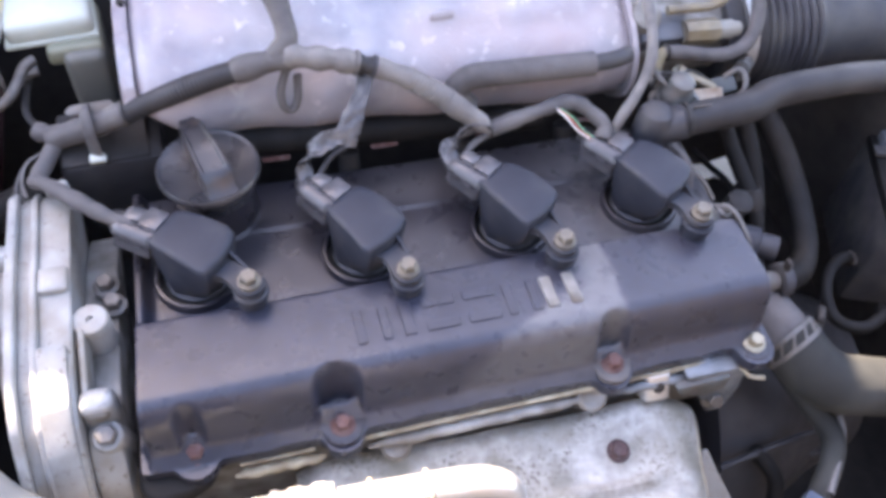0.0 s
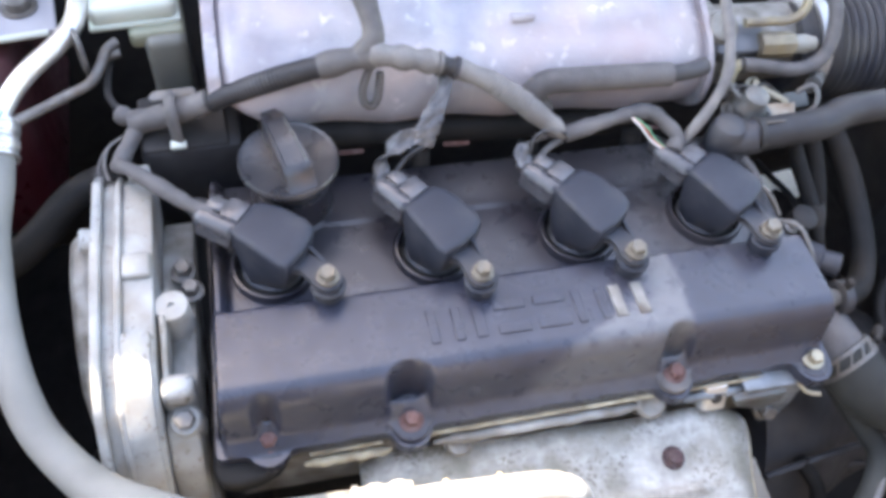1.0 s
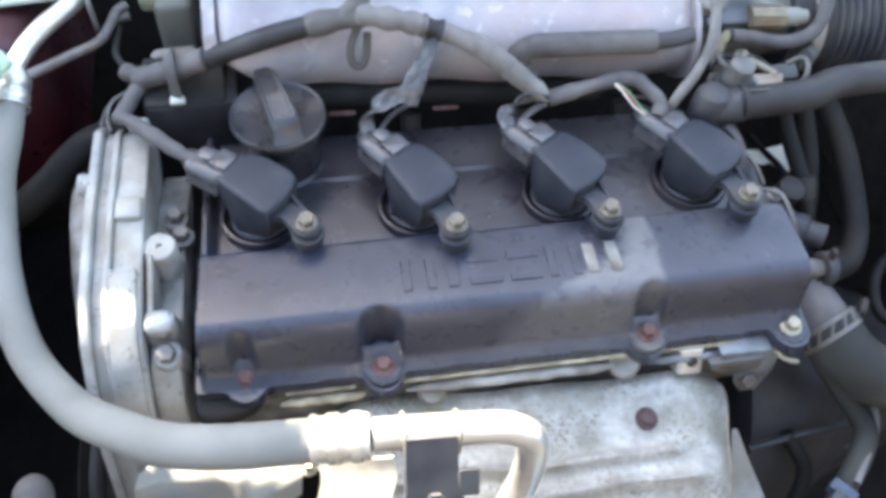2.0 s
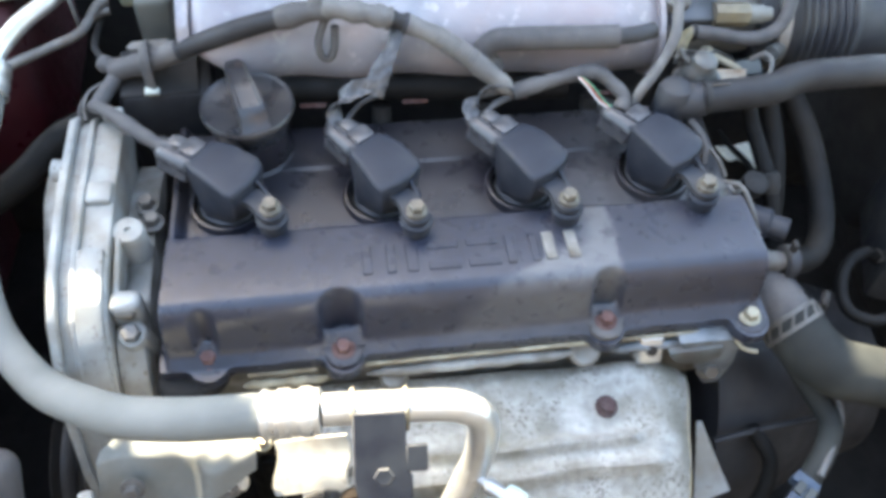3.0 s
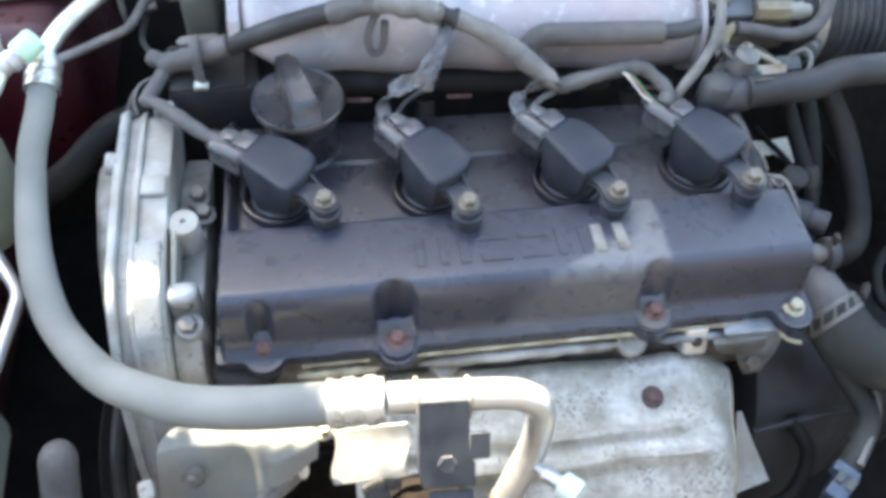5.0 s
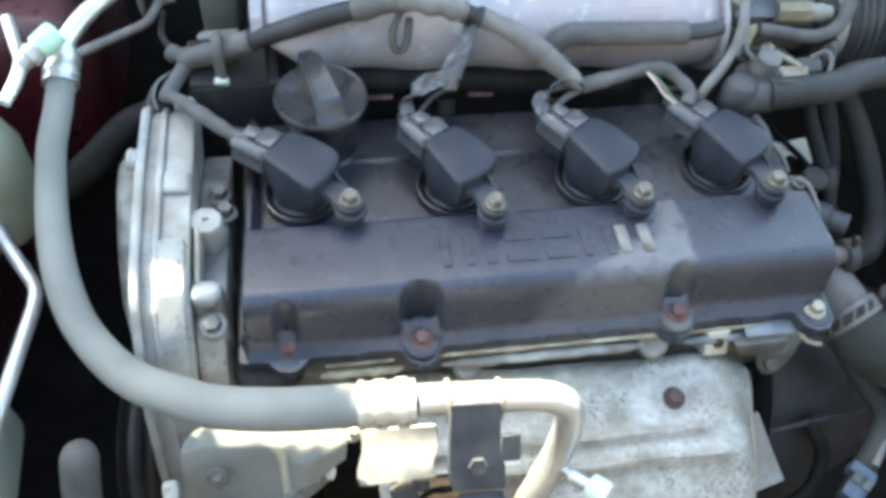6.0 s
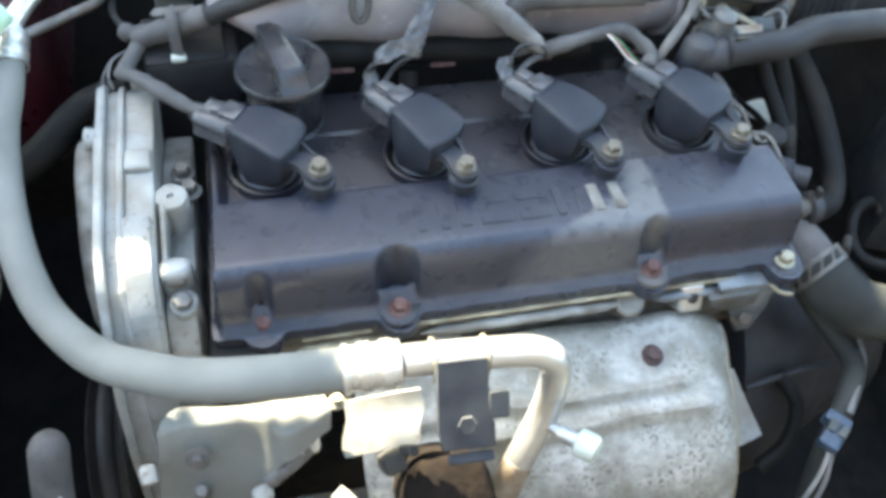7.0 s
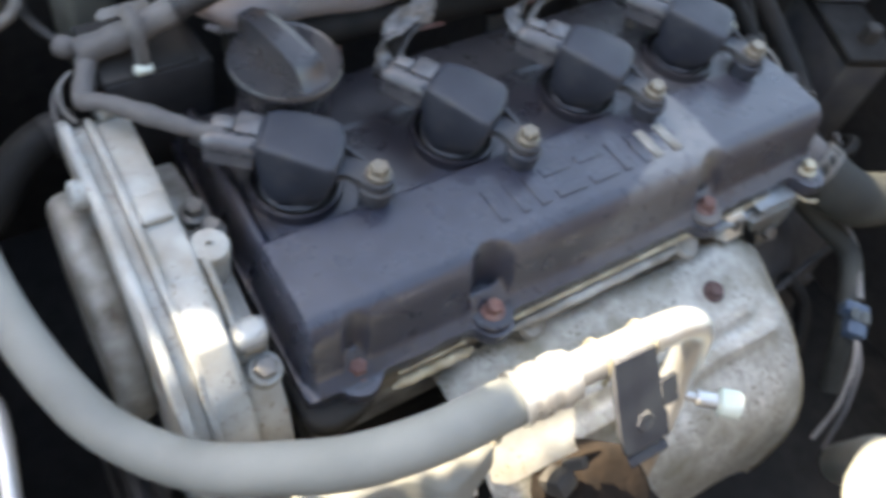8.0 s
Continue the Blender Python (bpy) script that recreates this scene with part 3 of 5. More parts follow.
for k, (bx, by, bz) in enumerate(RBOLT):
    low = FLANGE - 0.008 if k != 2 else -0.074
    boss = part("boss", lathe([(0.0122, low - bz), (0.0120, -0.0096), (0.0112, -0.0088), (0.0085, -0.0086)], (bx, by, bz), (0, 0, 1), 26), M_LOOM if k == 2 else M_COVER, cover)
    if k < 3:
        w = (0.0150, 0.0178, 0.0165)[k]
        pad = [(-w, 0.0042), (-w * 0.62, 0.0085), (-w * 0.3, 0.0112), (0, 0.0120), (w * 0.3, 0.0112), (w * 0.62, 0.0085), (w, 0.0042), (w * 0.72, 0.0005)]
        pad += [(0.0108 * math.cos(a), 0.0108 * math.sin(a) - 0.001) for a in (radians(-20 - 20 * i) for i in range(8))] + [(-w * 0.72, 0.0005)]
        part("bolt_pad", prism(pad, -0.0105, -0.0078, pose(bx, by, bz, 4, 0, 1.6), 0.0008, 2), M_LOOM if k == 2 else M_COVER, boss)
    part("bolt", hexbolt((bx, by, bz - 0.0008), (0, -0.12, 1), 0.0052, 0.0052, 0.0076), M_ZINC if k == 3 else M_RUST, boss, "yellowed zinc flange bolt" if k == 3 else "rusty flange bolt")
GLYPHS = ((0.0592, 0.0210, 2, 0), (0.0872, 0.0072, 1, 0), (0.1010, 0.0205, 0, 2), (0.1268, 0.0205, 0, 2), (0.1520, 0.0215, 2, 0), (0.1768, 0.0228, 2, 0))
for k, (x0, wide, upright, level) in enumerate(GLYPHS):
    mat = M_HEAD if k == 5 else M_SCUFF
    tall = 0.0235
    mid = Vector((x0 + wide / 2, -0.0315 + 0.028 * (x0 + wide / 2), 0))
    mid.z = cover_height(mid.x, mid.y) + 0.0003
    base = Matrix.Translation(mid) @ pose(0, 0, 0, -3.2, 0, 1.6)
    for i in range(upright):
        thick = 0.0076 if k == 5 else 0.0058
        u = 0 if upright == 1 else (i - 0.5) * (wide - thick)
        part("emblem_bar", box((thick if upright > 1 else wide, tall, 0.0014), base @ pose(u, 0, 0), 0.0005, 1), mat, cover, "bare metal emblem bar" if k == 5 else "")
    for i in range(level):
        part("emblem_bar", box((wide, 0.0065, 0.0014), base @ pose(0, (i - 0.5) * (tall - 0.0065), 0), 0.0005, 1), mat, cover)
part("filler_neck", lathe([(0.0290, -0.01), (0.0285, 0.0005), (0.0262, 0.0022), (0.0255, 0.034), (0.024, 0.036)], (-0.0125, 0.086, -0.036)), M_COVER, cover)
for cx, cy, turn in COIL:
    m = pose(cx, cy, COIL_Z, 0, 0, turn)
    post = m @ Vector((BOLT_U, BOLT_V, 0.0))
    part("boss", lathe([(0.0084, -0.004), (0.0086, 0.012), (0.0096, 0.0195), (0.0106, 0.0225), (0.0106, 0.0255), (0.0094, 0.0266)], post, (0, 0, 1), 24), M_COIL, cover)
    part("well_rim", lathe([(0.0275, -0.004), (0.0268, 0.0046), (0.0260, 0.0060), (0.0244, 0.0062), (0.0234, 0.0052), (0.0228, -0.002)], (cx, cy, COIL_Z), (0, 0, 1), 40), M_COVER, cover)
    part("well_seat", lathe([(0.0232, -0.003), (0.0232, 0.0006), (0.0185, 0.0008)], (cx, cy, COIL_Z), (0, 0, 1), 32), M_PITCH, cover)

cap = thing("oil_filler_cap", (-0.0125, 0.086, -0.002), "dusty black plastic oil filler cap with a raised grip", "oil cap")
CX, CY, CZ = -0.0125, 0.086, 0.0
disc = part("disc", lathe([(0.0255, -0.012), (0.0265, -0.004), (0.0312, 0.004), (0.0320, 0.006), (0.0318, 0.0088), (0.0309, 0.0098), (0.0298, 0.0092), (0.0285, 0.0086), (0.012, 0.0076), (0.003, 0.0076)], (CX, CY, CZ), (0, 0, 1), 48), M_CAP, cap)
b = bmesh.new()
rows = []
for i in range(19):
    s = i / 18
    u = -0.027 + 0.060 * s
    rise = sstep(0.0, 0.2, s)
    w = 0.0092 - 0.0022 * s - 0.0022 * sstep(0.85, 1.0, s)
    h = 0.0085 + 0.0125 * rise + 0.0035 * sstep(0.15, 0.6, s) - 0.004 * sstep(0.8, 1.0, s)
    dip = 0.0022 * rise * (1 - sstep(0.8, 1.0, s))
    rows.append([(-w * 1.12, u, 0.0072), (-w * 1.04, u, h - 0.0016), (-w, u, h), (-w * 0.86, u, h), (-w * 0.7, u, h - dip * 0.8), (0, u, h - dip), (w * 0.7, u, h - dip * 0.8), (w * 0.86, u, h), (w, u, h), (w * 1.04, u, h - 0.0016), (w * 1.12, u, 0.0072)])
b = skin(rows)
for row in (rows[0], rows[-1]):
    b.faces.new([b.verts.new(p) for p in row])
bmesh.ops.remove_doubles(b, verts=b.verts, dist=1e-5)
bmesh.ops.transform(b, matrix=pose(CX, CY, CZ, 0, 0, 17), verts=b.verts)
part("grip", b, M_GRIP, cap, "raised grip with brown stains")

# ---- ignition coils ----
# Each coil turns about its well: u runs from the plug towards the bolt, v across.
COIL_BODY = [(-0.0195, -0.0122), (-0.014, -0.0136), (-0.004, -0.0150), (0.0178, -0.0190), (0.0228, -0.0178), (0.0252, -0.004), (0.0243, 0.0085), (0.0215, 0.0158), (0.0150, 0.0190), (-0.002, 0.0196), (-0.0135, 0.0176), (-0.0195, 0.0140)]
coil = thing("ignition_coil", COIL[1][:2] + (COIL_Z,), "black ignition coil bolted to the valve cover, grey plug", "ignition coil", "ignition coils")
CM = pose(COIL[1][0], COIL[1][1], COIL_Z, 0, 0, COIL[1][2])
CU = (CM.to_3x3() @ Vector((1, 0, 0)))


def coil_at(u, v, z):
    return CM @ Vector((u, v, z))


b = bmesh.new()
levels = [(0.0030, 1.0, 0.0176, 1.0), (0.0048, 1.0, 0.0190, 0.97), (0.0085, 0.98, 0.0197, 0.82), (0.0130, 0.98, 0.0200, 0.58), (0.0190, 0.98, 0.0200, 0.30), (0.0260, 0.985, 0.0200, 0.10), (0.0330, 0.995, 0.0200, 0.0), (0.0380, 1.0, 0.02, 0.0), (0.0396, 0.990, 0.02, 0.0), (0.0407, 0.965, 0.02, 0.0), (0.0413, 0.92, 0.02, 0.0), (0.0417, 0.78, 0.02, 0.0), (0.0420, 0.4, 0.02, 0.0)]
rings = []
for z, sc, r, round_off in levels:
    ring = []
    for u, v in COIL_BODY:
        flat, circle = Vector((0.001 + (u - 0.001) * sc, v * sc)), Vector((u, v)).normalized() * r
        w = flat.lerp(circle, round_off)
        ring.append(b.verts.new(coil_at(w.x, w.y, z)))
    rings.append(ring)
for p, q in zip(rings, rings[1:]):
    for k in range(12):
        b.faces.new((p[k], p[(k + 1) % 12], q[(k + 1) % 12], q[k]))
b.faces.new(rings[0][::-1])
b.faces.new(rings[-1])
part("body", b, M_COIL, coil, smooth=34)
part("neck", lathe([(0.0180, 0.0004), (0.0192, 0.0014), (0.0197, 0.0024), (0.0196, 0.0034), (0.0186, 0.0042), (0.0172, 0.0046)], coil_at(0, 0, 0), (0, 0, 1), 36), M_COIL, coil)
part("boot", lathe([(0.0172, -0.006), (0.0180, -0.0025), (0.0186, -0.0010), (0.0188, 0.0), (0.0178, 0.0008)], coil_at(0, 0, 0), (0, 0, 1), 36), M_PITCH, coil)
web = [(0.018, 0.0085), (0.024, 0.0075), (0.031, 0.0030), (0.0365, 0.0005)]
web += [(BOLT_U + 0.0088 * math.cos(a), BOLT_V + 0.0088 * math.sin(a)) for a in (radians(110 - 25 * k) for k in range(10))]
web += [(0.0365, -0.0142), (0.0315, -0.0108), (0.0270, -0.0100), (0.0235, -0.0125), (0.018, -0.0155)]
part("mounting_ear", prism(web, 0.0268, 0.0320, CM, 0.0009, 2), M_COIL, coil)
part("ear_rib", prism([(0.0, 0.0), (0.017, 0.0), (0.0, 0.0062)], -0.0012, 0.0012, CM @ pose(0.0215, 0.0055, 0.0315, 90, 0, -14), 0.0005, 1), M_COIL, coil)
bolt = part("bolt", hexbolt(coil_at(BOLT_U, BOLT_V, 0.0405), (0, 0, 1), 0.0054, 0.0048, 0.0062), M_BOLT, coil, "dull bronze hexagon bolt")
for k in range(2):
    part("washer", lathe([(0.004, -0.0007), (0.0069, -0.0006), (0.0069, 0.0006), (0.004, 0.0007)], coil_at(BOLT_U, BOLT_V, 0.0326 + 0.0017 * k), (0, 0, 1), 24), M_BOLT, bolt)
PZ = 0.0270
plug = part("plug", box((0.029, 0.0205, 0.0115), frame_of(coil_at(-0.0337, 0.0005, PZ), CU), 0.003, 3), M_PLUG, coil, "shiny grey plug")
part("lobe", tube([coil_at(-0.0482, -0.0058, PZ + 0.0052), coil_at(-0.0332, -0.0058, PZ + 0.0058), coil_at(-0.0202, -0.0058, PZ + 0.0058)], lambda t: 0.0066 - 0.0018 * (1 - sstep(0, 0.12, t)), 20), M_PLUG, plug)
part("lobe", tube([coil_at(-0.0462, 0.0074, PZ + 0.0046), coil_at(-0.0332, 0.0074, PZ + 0.0050), coil_at(-0.0202, 0.0074, PZ + 0.0050)], lambda t: 0.0056 - 0.0016 * (1 - sstep(0, 0.12, t)), 18), M_PLUG, plug)
part("latch", box((0.0130, 0.0150, 0.0028), frame_of(coil_at(-0.0267, 0.0042, PZ + 0.0122), CU), 0.0009, 2), M_PLUG, plug)
part("latch_tongue", box((0.0110, 0.0085, 0.0042), frame_of(coil_at(-0.0397, 0.0030, PZ + 0.0106), CU), 0.0012, 2), M_PLUG, plug)
part("latch_slot", box((0.0014, 0.0090, 0.0030), frame_of(coil_at(-0.0335, 0.0036, PZ + 0.0112), CU), 0.0004, 1), M_RUB, plug)
part("skirt", box((0.0260, 0.002, 0.0085), frame_of(coil_at(-0.0337, -0.0118, PZ + 0.0005), CU) @ pose(0, 0, 0, -14, 0, 0), 0.0007, 1), M_PLUG, plug)
part("collar", box((0.0050, 0.0235, 0.0175), frame_of(coil_at(-0.0212, 0.0008, PZ + 0.0035), CU), 0.0018, 2), M_COIL, plug)
part("rear_seal", lathe([(0.0065, -0.009), (0.0075, -0.003), (0.0075, 0.003)], coil_at(-0.0462, 0.0006, PZ + 0.002), CU, 18), M_RUB, plug)
for k in (0, 2, 3):
    copy_thing(coil, pose(COIL[k][0], COIL[k][1], COIL_Z) @ pose(0, 0, 0, 0, 0, COIL[k][2] - COIL[1][2]))

# ---- timing chain cover ----
chain = thing("timing_chain_cover", (-0.11, -0.02, -0.3), "dusty pale cast aluminium timing chain cover", "chain cover")
TOP = [(0.104, -0.03), (0.100, -0.012), (0.090, -0.005), (0.032, -0.0085), (-0.030, -0.018), (-0.055, -0.032), (-0.075, -0.056), (-0.093, -0.09), (-0.11, -0.14), (-0.12, -0.2), (-0.122, -0.3)]
YZX = Matrix(((0, 0, 1, 0), (1, 0, 0, 0), (0, 1, 0, 0), (0, 0, 0, 1)))


def strip(x0, x1, lift, mat, name, rows=TOP, bevel=0.0015, back=0.04):
    """A length of the cover between two planes, its upper edge following the casting's outline."""
    poly = [(y + lift * 0.3 * (y < -0.03) * -1, z + lift) for y, z in rows] + [(rows[-1][0] + back, rows[-1][1]), (rows[-1][0] + 0.06 + back, -0.12), (rows[0][0] - 0.05, rows[0][1] - 0.05)]
    return part(name, prism(poly, x0, x1, YZX, bevel, 2), mat, chain)


strip(-0.1335, -0.128, 0.0025, M_ALU, "flange_rib")
strip(-0.128, -0.1205, -0.004, M_ALU, "groove")
strip(-0.1205, -0.1165, 0.0005, M_ALU, "inner_rib")
strip(-0.1165, -0.0985, -0.003, M_ALU, "face")
strip(-0.0985, -0.079, -0.032, M_HEAD, "recess", [(0.09, -0.02), (0.06, -0.012), (0.02, -0.012), (-0.03, -0.018), (-0.055, -0.032), (-0.075, -0.056), (-0.093, -0.09), (-0.11, -0.14), (-0.12, -0.2)])
part("raised_pad", box((0.0172, 0.017, 0.0085), pose(-0.1078, 0.030, -0.0122, 4, 0, 0), 0.0026, 3), M_ALU, chain)
part("raised_pad", prism([(-0.012, -0.0135), (-0.047, -0.0235), (-0.066, -0.042), (-0.084, -0.07), (-0.1, -0.11), (-0.095, -0.125), (-0.07, -0.08), (-0.05, -0.045), (-0.012, -0.03)], -0.1175, -0.1005, YZX, 0.0022, 2), M_ALU, chain)
part("boss", lathe([(0.0105, -0.075), (0.0105, -0.0015), (0.0095, 0.0), (0.0022, 0.0), (0.0018, -0.002)], (-0.0895, 0.005, -0.019), (0, -0.06, 1), 30), M_ALU, chain)
part("boss", prism([(-0.0985, -0.05), (-0.0805, -0.05), (-0.0785, -0.04), (-0.0805, -0.034), (-0.0985, -0.034)], -0.075, -0.0275, None, 0.0055, 3), M_ALU, chain)
part("boss", lathe([(0.0095, -0.06), (0.0095, -0.002), (0.008, 0.0)], (-0.0865, -0.057, -0.046), (0, -0.3, 1), 26), M_ALU, chain)
part("bolt", hexbolt((-0.0865, -0.0585, -0.0405), (0, -0.3, 1), 0.006, 0.0055, 0.0085), M_DULL, chain, "dull steel bolt")
part("column", prism([(-0.046, -0.048), (-0.062, -0.0535), (-0.076, -0.072), (-0.1, -0.13), (-0.07, -0.14), (-0.046, -0.09)], -0.0980, -0.0795, YZX, 0.003, 2), M_ALU, chain)
part("rib", box((0.004, 0.045, 0.02), pose(-0.0945, -0.02, -0.034, 18, 0, 0), 0.0012, 1), M_ALU, chain)
part("bolt", hexbolt((-0.0845, 0.040, -0.030), (0, 0, 1), 0.0055, 0.006, 0.008), M_DULL, chain, "dull steel bolt")
part("bolt", hexbolt((-0.0805, 0.027, -0.033), (0, 0, 1), 0.0055, 0.006, 0.008), M_DULL, chain, "dull steel bolt")
part("ear", lathe([(0.007, -0.004), (0.0075, 0.0), (0.0075, 0.006), (0.006, 0.007)], (-0.1345, 0.052, -0.012), (-1, 0, 0.2), 20), M_ALU, chain)
part("tab", box((0.014, 0.010, 0.012), pose(-0.106, 0.0975, -0.009, 0, 0, 8), 0.002, 1), M_ALU, chain)
part("hollow", box((0.014, 0.012, 0.012), pose(-0.089, -0.0455, -0.036, 30, 0, 0), 0.004, 3), M_HEAD, chain)
b = prism([(0.080, -0.040), (0.066, -0.023), (0.040, -0.026), (0.004, -0.046), (-0.022, -0.072), (-0.032, -0.104), (-0.020, -0.132), (0.040, -0.140), (0.080, -0.112)], -0.0255, -0.006, YZX @ pose(0, 0, -0.1265), 0.009, 4)
part("side_bulge", b, M_HEAD, chain, "faceted bulge of the casting's side")

# ---- exhaust heat shield ----
shield = thing("heat_shield", (0.15, -0.14, -0.22), "pitted aluminised exhaust heat shield with pressed ribs", "heat shield")
PROFILE = spline([(0, -0.074, -0.100), (0, -0.082, -0.0985), (0, -0.104, -0.1035), (0, -0.130, -0.110), (0, -0.150, -0.118), (0, -0.172, -0.134), (0, -0.188, -0.16), (0, -0.196, -0.2), (0, -0.198, -0.25)], 0.0025)
rows = []
for i in range(121):
    x = 0.012 + 0.274 * i / 120
    end = max(0, (x - 0.254) / 0.032)
    start = max(0, (0.03 - x) / 0.018)
    row = []
    for p in PROFILE:
        fall = 0.014 * end ** 2.2 + 0.006 * start ** 2
        rib = 0.0058 * math.exp(-((p.y + 0.143 - 0.02 * (x - 0.2)) / 0.0040) ** 2) * sstep(0.03, 0.05, x) * (1 - sstep(0.25, 0.268, x))
        rib += 0.0050 * math.exp(-((p.y + 0.126 - 0.02 * (x - 0.2)) / 0.0034) ** 2) * sstep(0.03, 0.05, x) * (1 - sstep(0.235, 0.25, x))
        wav = 0.0008 * math.sin(x * 70 + p.y * 40) + 0.0006 * math.sin(x * 31 - p.y * 90)
        inset = (0.008 + 0.015 * (1 - sstep(-0.185, -0.125, p.y))) * ((x - 0.012) / 0.274) ** 2
        row.append((x - inset + 0.004 * end * math.sin(p.y * 60), p.y - rib * 0.3 - fall * 0.3 + wav * 0.5, p.z + rib - fall + wav))
    rows.append(row)
part("panel", skin(rows, 0.0012), M_SHIELD, shield, smooth=60)
part("hem", tube([Vector(p) for p in rows[-1][1::3]], 0.0010, 8), M_BRASS, shield, "rust-brown folded hem")
part("bolt", hexbolt((0.218, -0.105, -0.0985), (0, -0.2, 1), 0.0058, 0.004, 0.0078), M_RUSTD, shield, "rusty flange bolt")
part("stay", skin([[(0.2985, -0.096, -0.158), (0.3025, -0.096, -0.158)], [(0.2965, -0.118, -0.176), (0.3120, -0.114, -0.176)], [(0.2930, -0.145, -0.197), (0.3235, -0.137, -0.195)]], 0.0016), M_ALU, shield, "thin bent steel stay")
part("lower_tube", tube([(0.125, -0.208, -0.23), (0.110, -0.201, -0.176), (0.098, -0.192, -0.148), (0.078, -0.187, -0.134), (0.054, -0.190, -0.141), (0.038, -0.197, -0.166)], lambda t: 0.0155 + 0.0008 * math.sin(19 * t), 20), M_ORANGE, shield, "brown heat-stained pipe end")

# ---- air conditioning hose and pipe ----
ac = thing("air_conditioning_hose", (-0.09, -0.1, -0.08), "dusty grey rubber air conditioning hose with crimped aluminium ends", "hose")
HOSE = [(-0.1866, 0.112, 0.0035), (-0.1862, 0.0890, 0.0005), (-0.1882, 0.0628, -0.0059), (-0.188, 0.0398, -0.0148), (-0.1858, 0.0143, -0.0227), (-0.1813, -0.01, -0.0286), (-0.1747, -0.0328, -0.0344), (-0.1652, -0.0538, -0.0415), (-0.1487, -0.0755, -0.0455), (-0.1289, -0.0954, -0.0402), (-0.104, -0.1125, -0.0292), (-0.0775, -0.1275, -0.0180), (-0.0419, -0.1362, -0.0095), (0.0015, -0.137, -0.0098)]
part("hose", tube(HOSE, lambda t: 0.0092 + 0.0016 * sstep(0.1, 0.4, t) + 0.0014 * sstep(0.4, 0.8, t), 24), M_HOSE, ac)
band = lambda t: 0.0128 + 0.0012 * (0.5 + 0.5 * math.tanh(5 * (math.cos(t * 2 * math.pi * 2.6) + 0.25)))
part("ferrule", tube([(0.0005, -0.1370, -0.0098), (0.016, -0.1375, -0.0092), (0.032, -0.138, -0.0080)], band, 24, 0.0008), M_PIPE, ac, "crimped aluminium ferrule")
part("ferrule", tube([(-0.1868, 0.110, 0.0030), (-0.1868, 0.122, 0.0065), (-0.1862, 0.134, 0.0105)], lambda t: band(t) * 0.86, 24, 0.0008), M_PIPE, ac, "crimped aluminium ferrule")
PIPE = [(0.033, -0.138, -0.0072), (0.06, -0.1382, -0.0082), (0.098, -0.1385, -0.0112), (0.112, -0.140, -0.0145), (0.1205, -0.1425, -0.023), (0.1225, -0.146, -0.038), (0.1195, -0.152, -0.062), (0.108, -0.164, -0.09), (0.098, -0.174, -0.118)]
part("pipe", tube(PIPE, 0.0092, 24), M_PIPE, ac, "bent bare aluminium pipe")
part("pipe_end", tube([(0.1055, -0.1665, -0.097), (0.102, -0.170, -0.106), (0.097, -0.175, -0.120)], 0.0096, 24), M_STAIN, ac, "orange-stained end of the pipe")
part("pipe", tube([(-0.1867, 0.133, 0.0102), (-0.183, 0.145, 0.015), (-0.170, 0.163, 0.022), (-0.152, 0.182, 0.027), (-0.141, 0.199, 0.031), (-0.138, 0.23, 0.034), (-0.14, 0.30, 0.03)], 0.0066, 20), M_PIPE, ac, "bent bare aluminium pipe")
part("small_pipe", tube([(-0.186, 0.130, 0.0085), (-0.174, 0.138, 0.008), (-0.152, 0.152, 0.009), (-0.134, 0.161, 0.012), (-0.1275, 0.176, 0.013), (-0.124, 0.19, 0.014), (-0.118, 0.197, 0.014)], 0.0036, 12), M_DULL, ac, "thin grey metal pipe")
part("small_pipe", tube([(-0.127, 0.188, 0.008), (-0.121, 0.192, 0.008), (-0.1165, 0.193, 0.008)], 0.0036, 12), M_DULL, ac, "thin grey metal pipe")
part("pipe_bracket", box((0.003, 0.022, 0.034), pose(-0.139, 0.184, 0.018, 0, 0, 20), 0.001, 1), M_DULL, ac)

port = thing("service_port", (-0.19, 0.095, 0.03), "silver service port with a mint green cap", "valve cap")
PD = Vector((0.0145, 0.014, 0.006)).normalized()
part("cap", lathe([(0.0078, -0.010), (0.0086, -0.0085), (0.0088, 0.004), (0.0078, 0.0068), (0.004, 0.0078)], (-0.1870, 0.1205, 0.034), PD, 24), M_MINT, port, "mint green plastic cap")
part("fitting", lathe([(0.0055, -0.026), (0.0058, -0.019), (0.0076, -0.018), (0.0076, -0.013), (0.0064, -0.0125), (0.0064, -0.009)], (-0.1870, 0.1205, 0.034), PD, 20), M_STEEL, port)
part("pipe", tube([(-0.2165, 0.142, 0.034), (-0.2125, 0.130, 0.031), (-0.2080, 0.117, 0.028), (-0.2045, 0.107, 0.027), (-0.2060, 0.092, 0.024), (-0.2120, 0.076, 0.020)], 0.0044, 14), M_PIPE, port)
part("stub", tube([(-0.2045, 0.108, 0.027), (-0.1985, 0.1105, 0.0295)], 0.0052, 14), M_PIPE, port)

clamp = thing("pipe_clamp", (0.064, -0.15, -0.03), "black rubber-lined pipe clamp with a hexagon bolt", "clamp")
part("plate", prism([(-0.0145, 0.0095), (0.0145, 0.0095), (0.0145, -0.026), (0.018, -0.028), (0.018, -0.0425), (-0.012, -0.0425), (-0.0145, -0.03)], -0.0015, 0.0015, frame_of((0.063, -0.1509, -0.0075), (1, 0, -0.05), (0, -0.75, 0.66)), 0.0008, 1), M_SOOT, clamp)
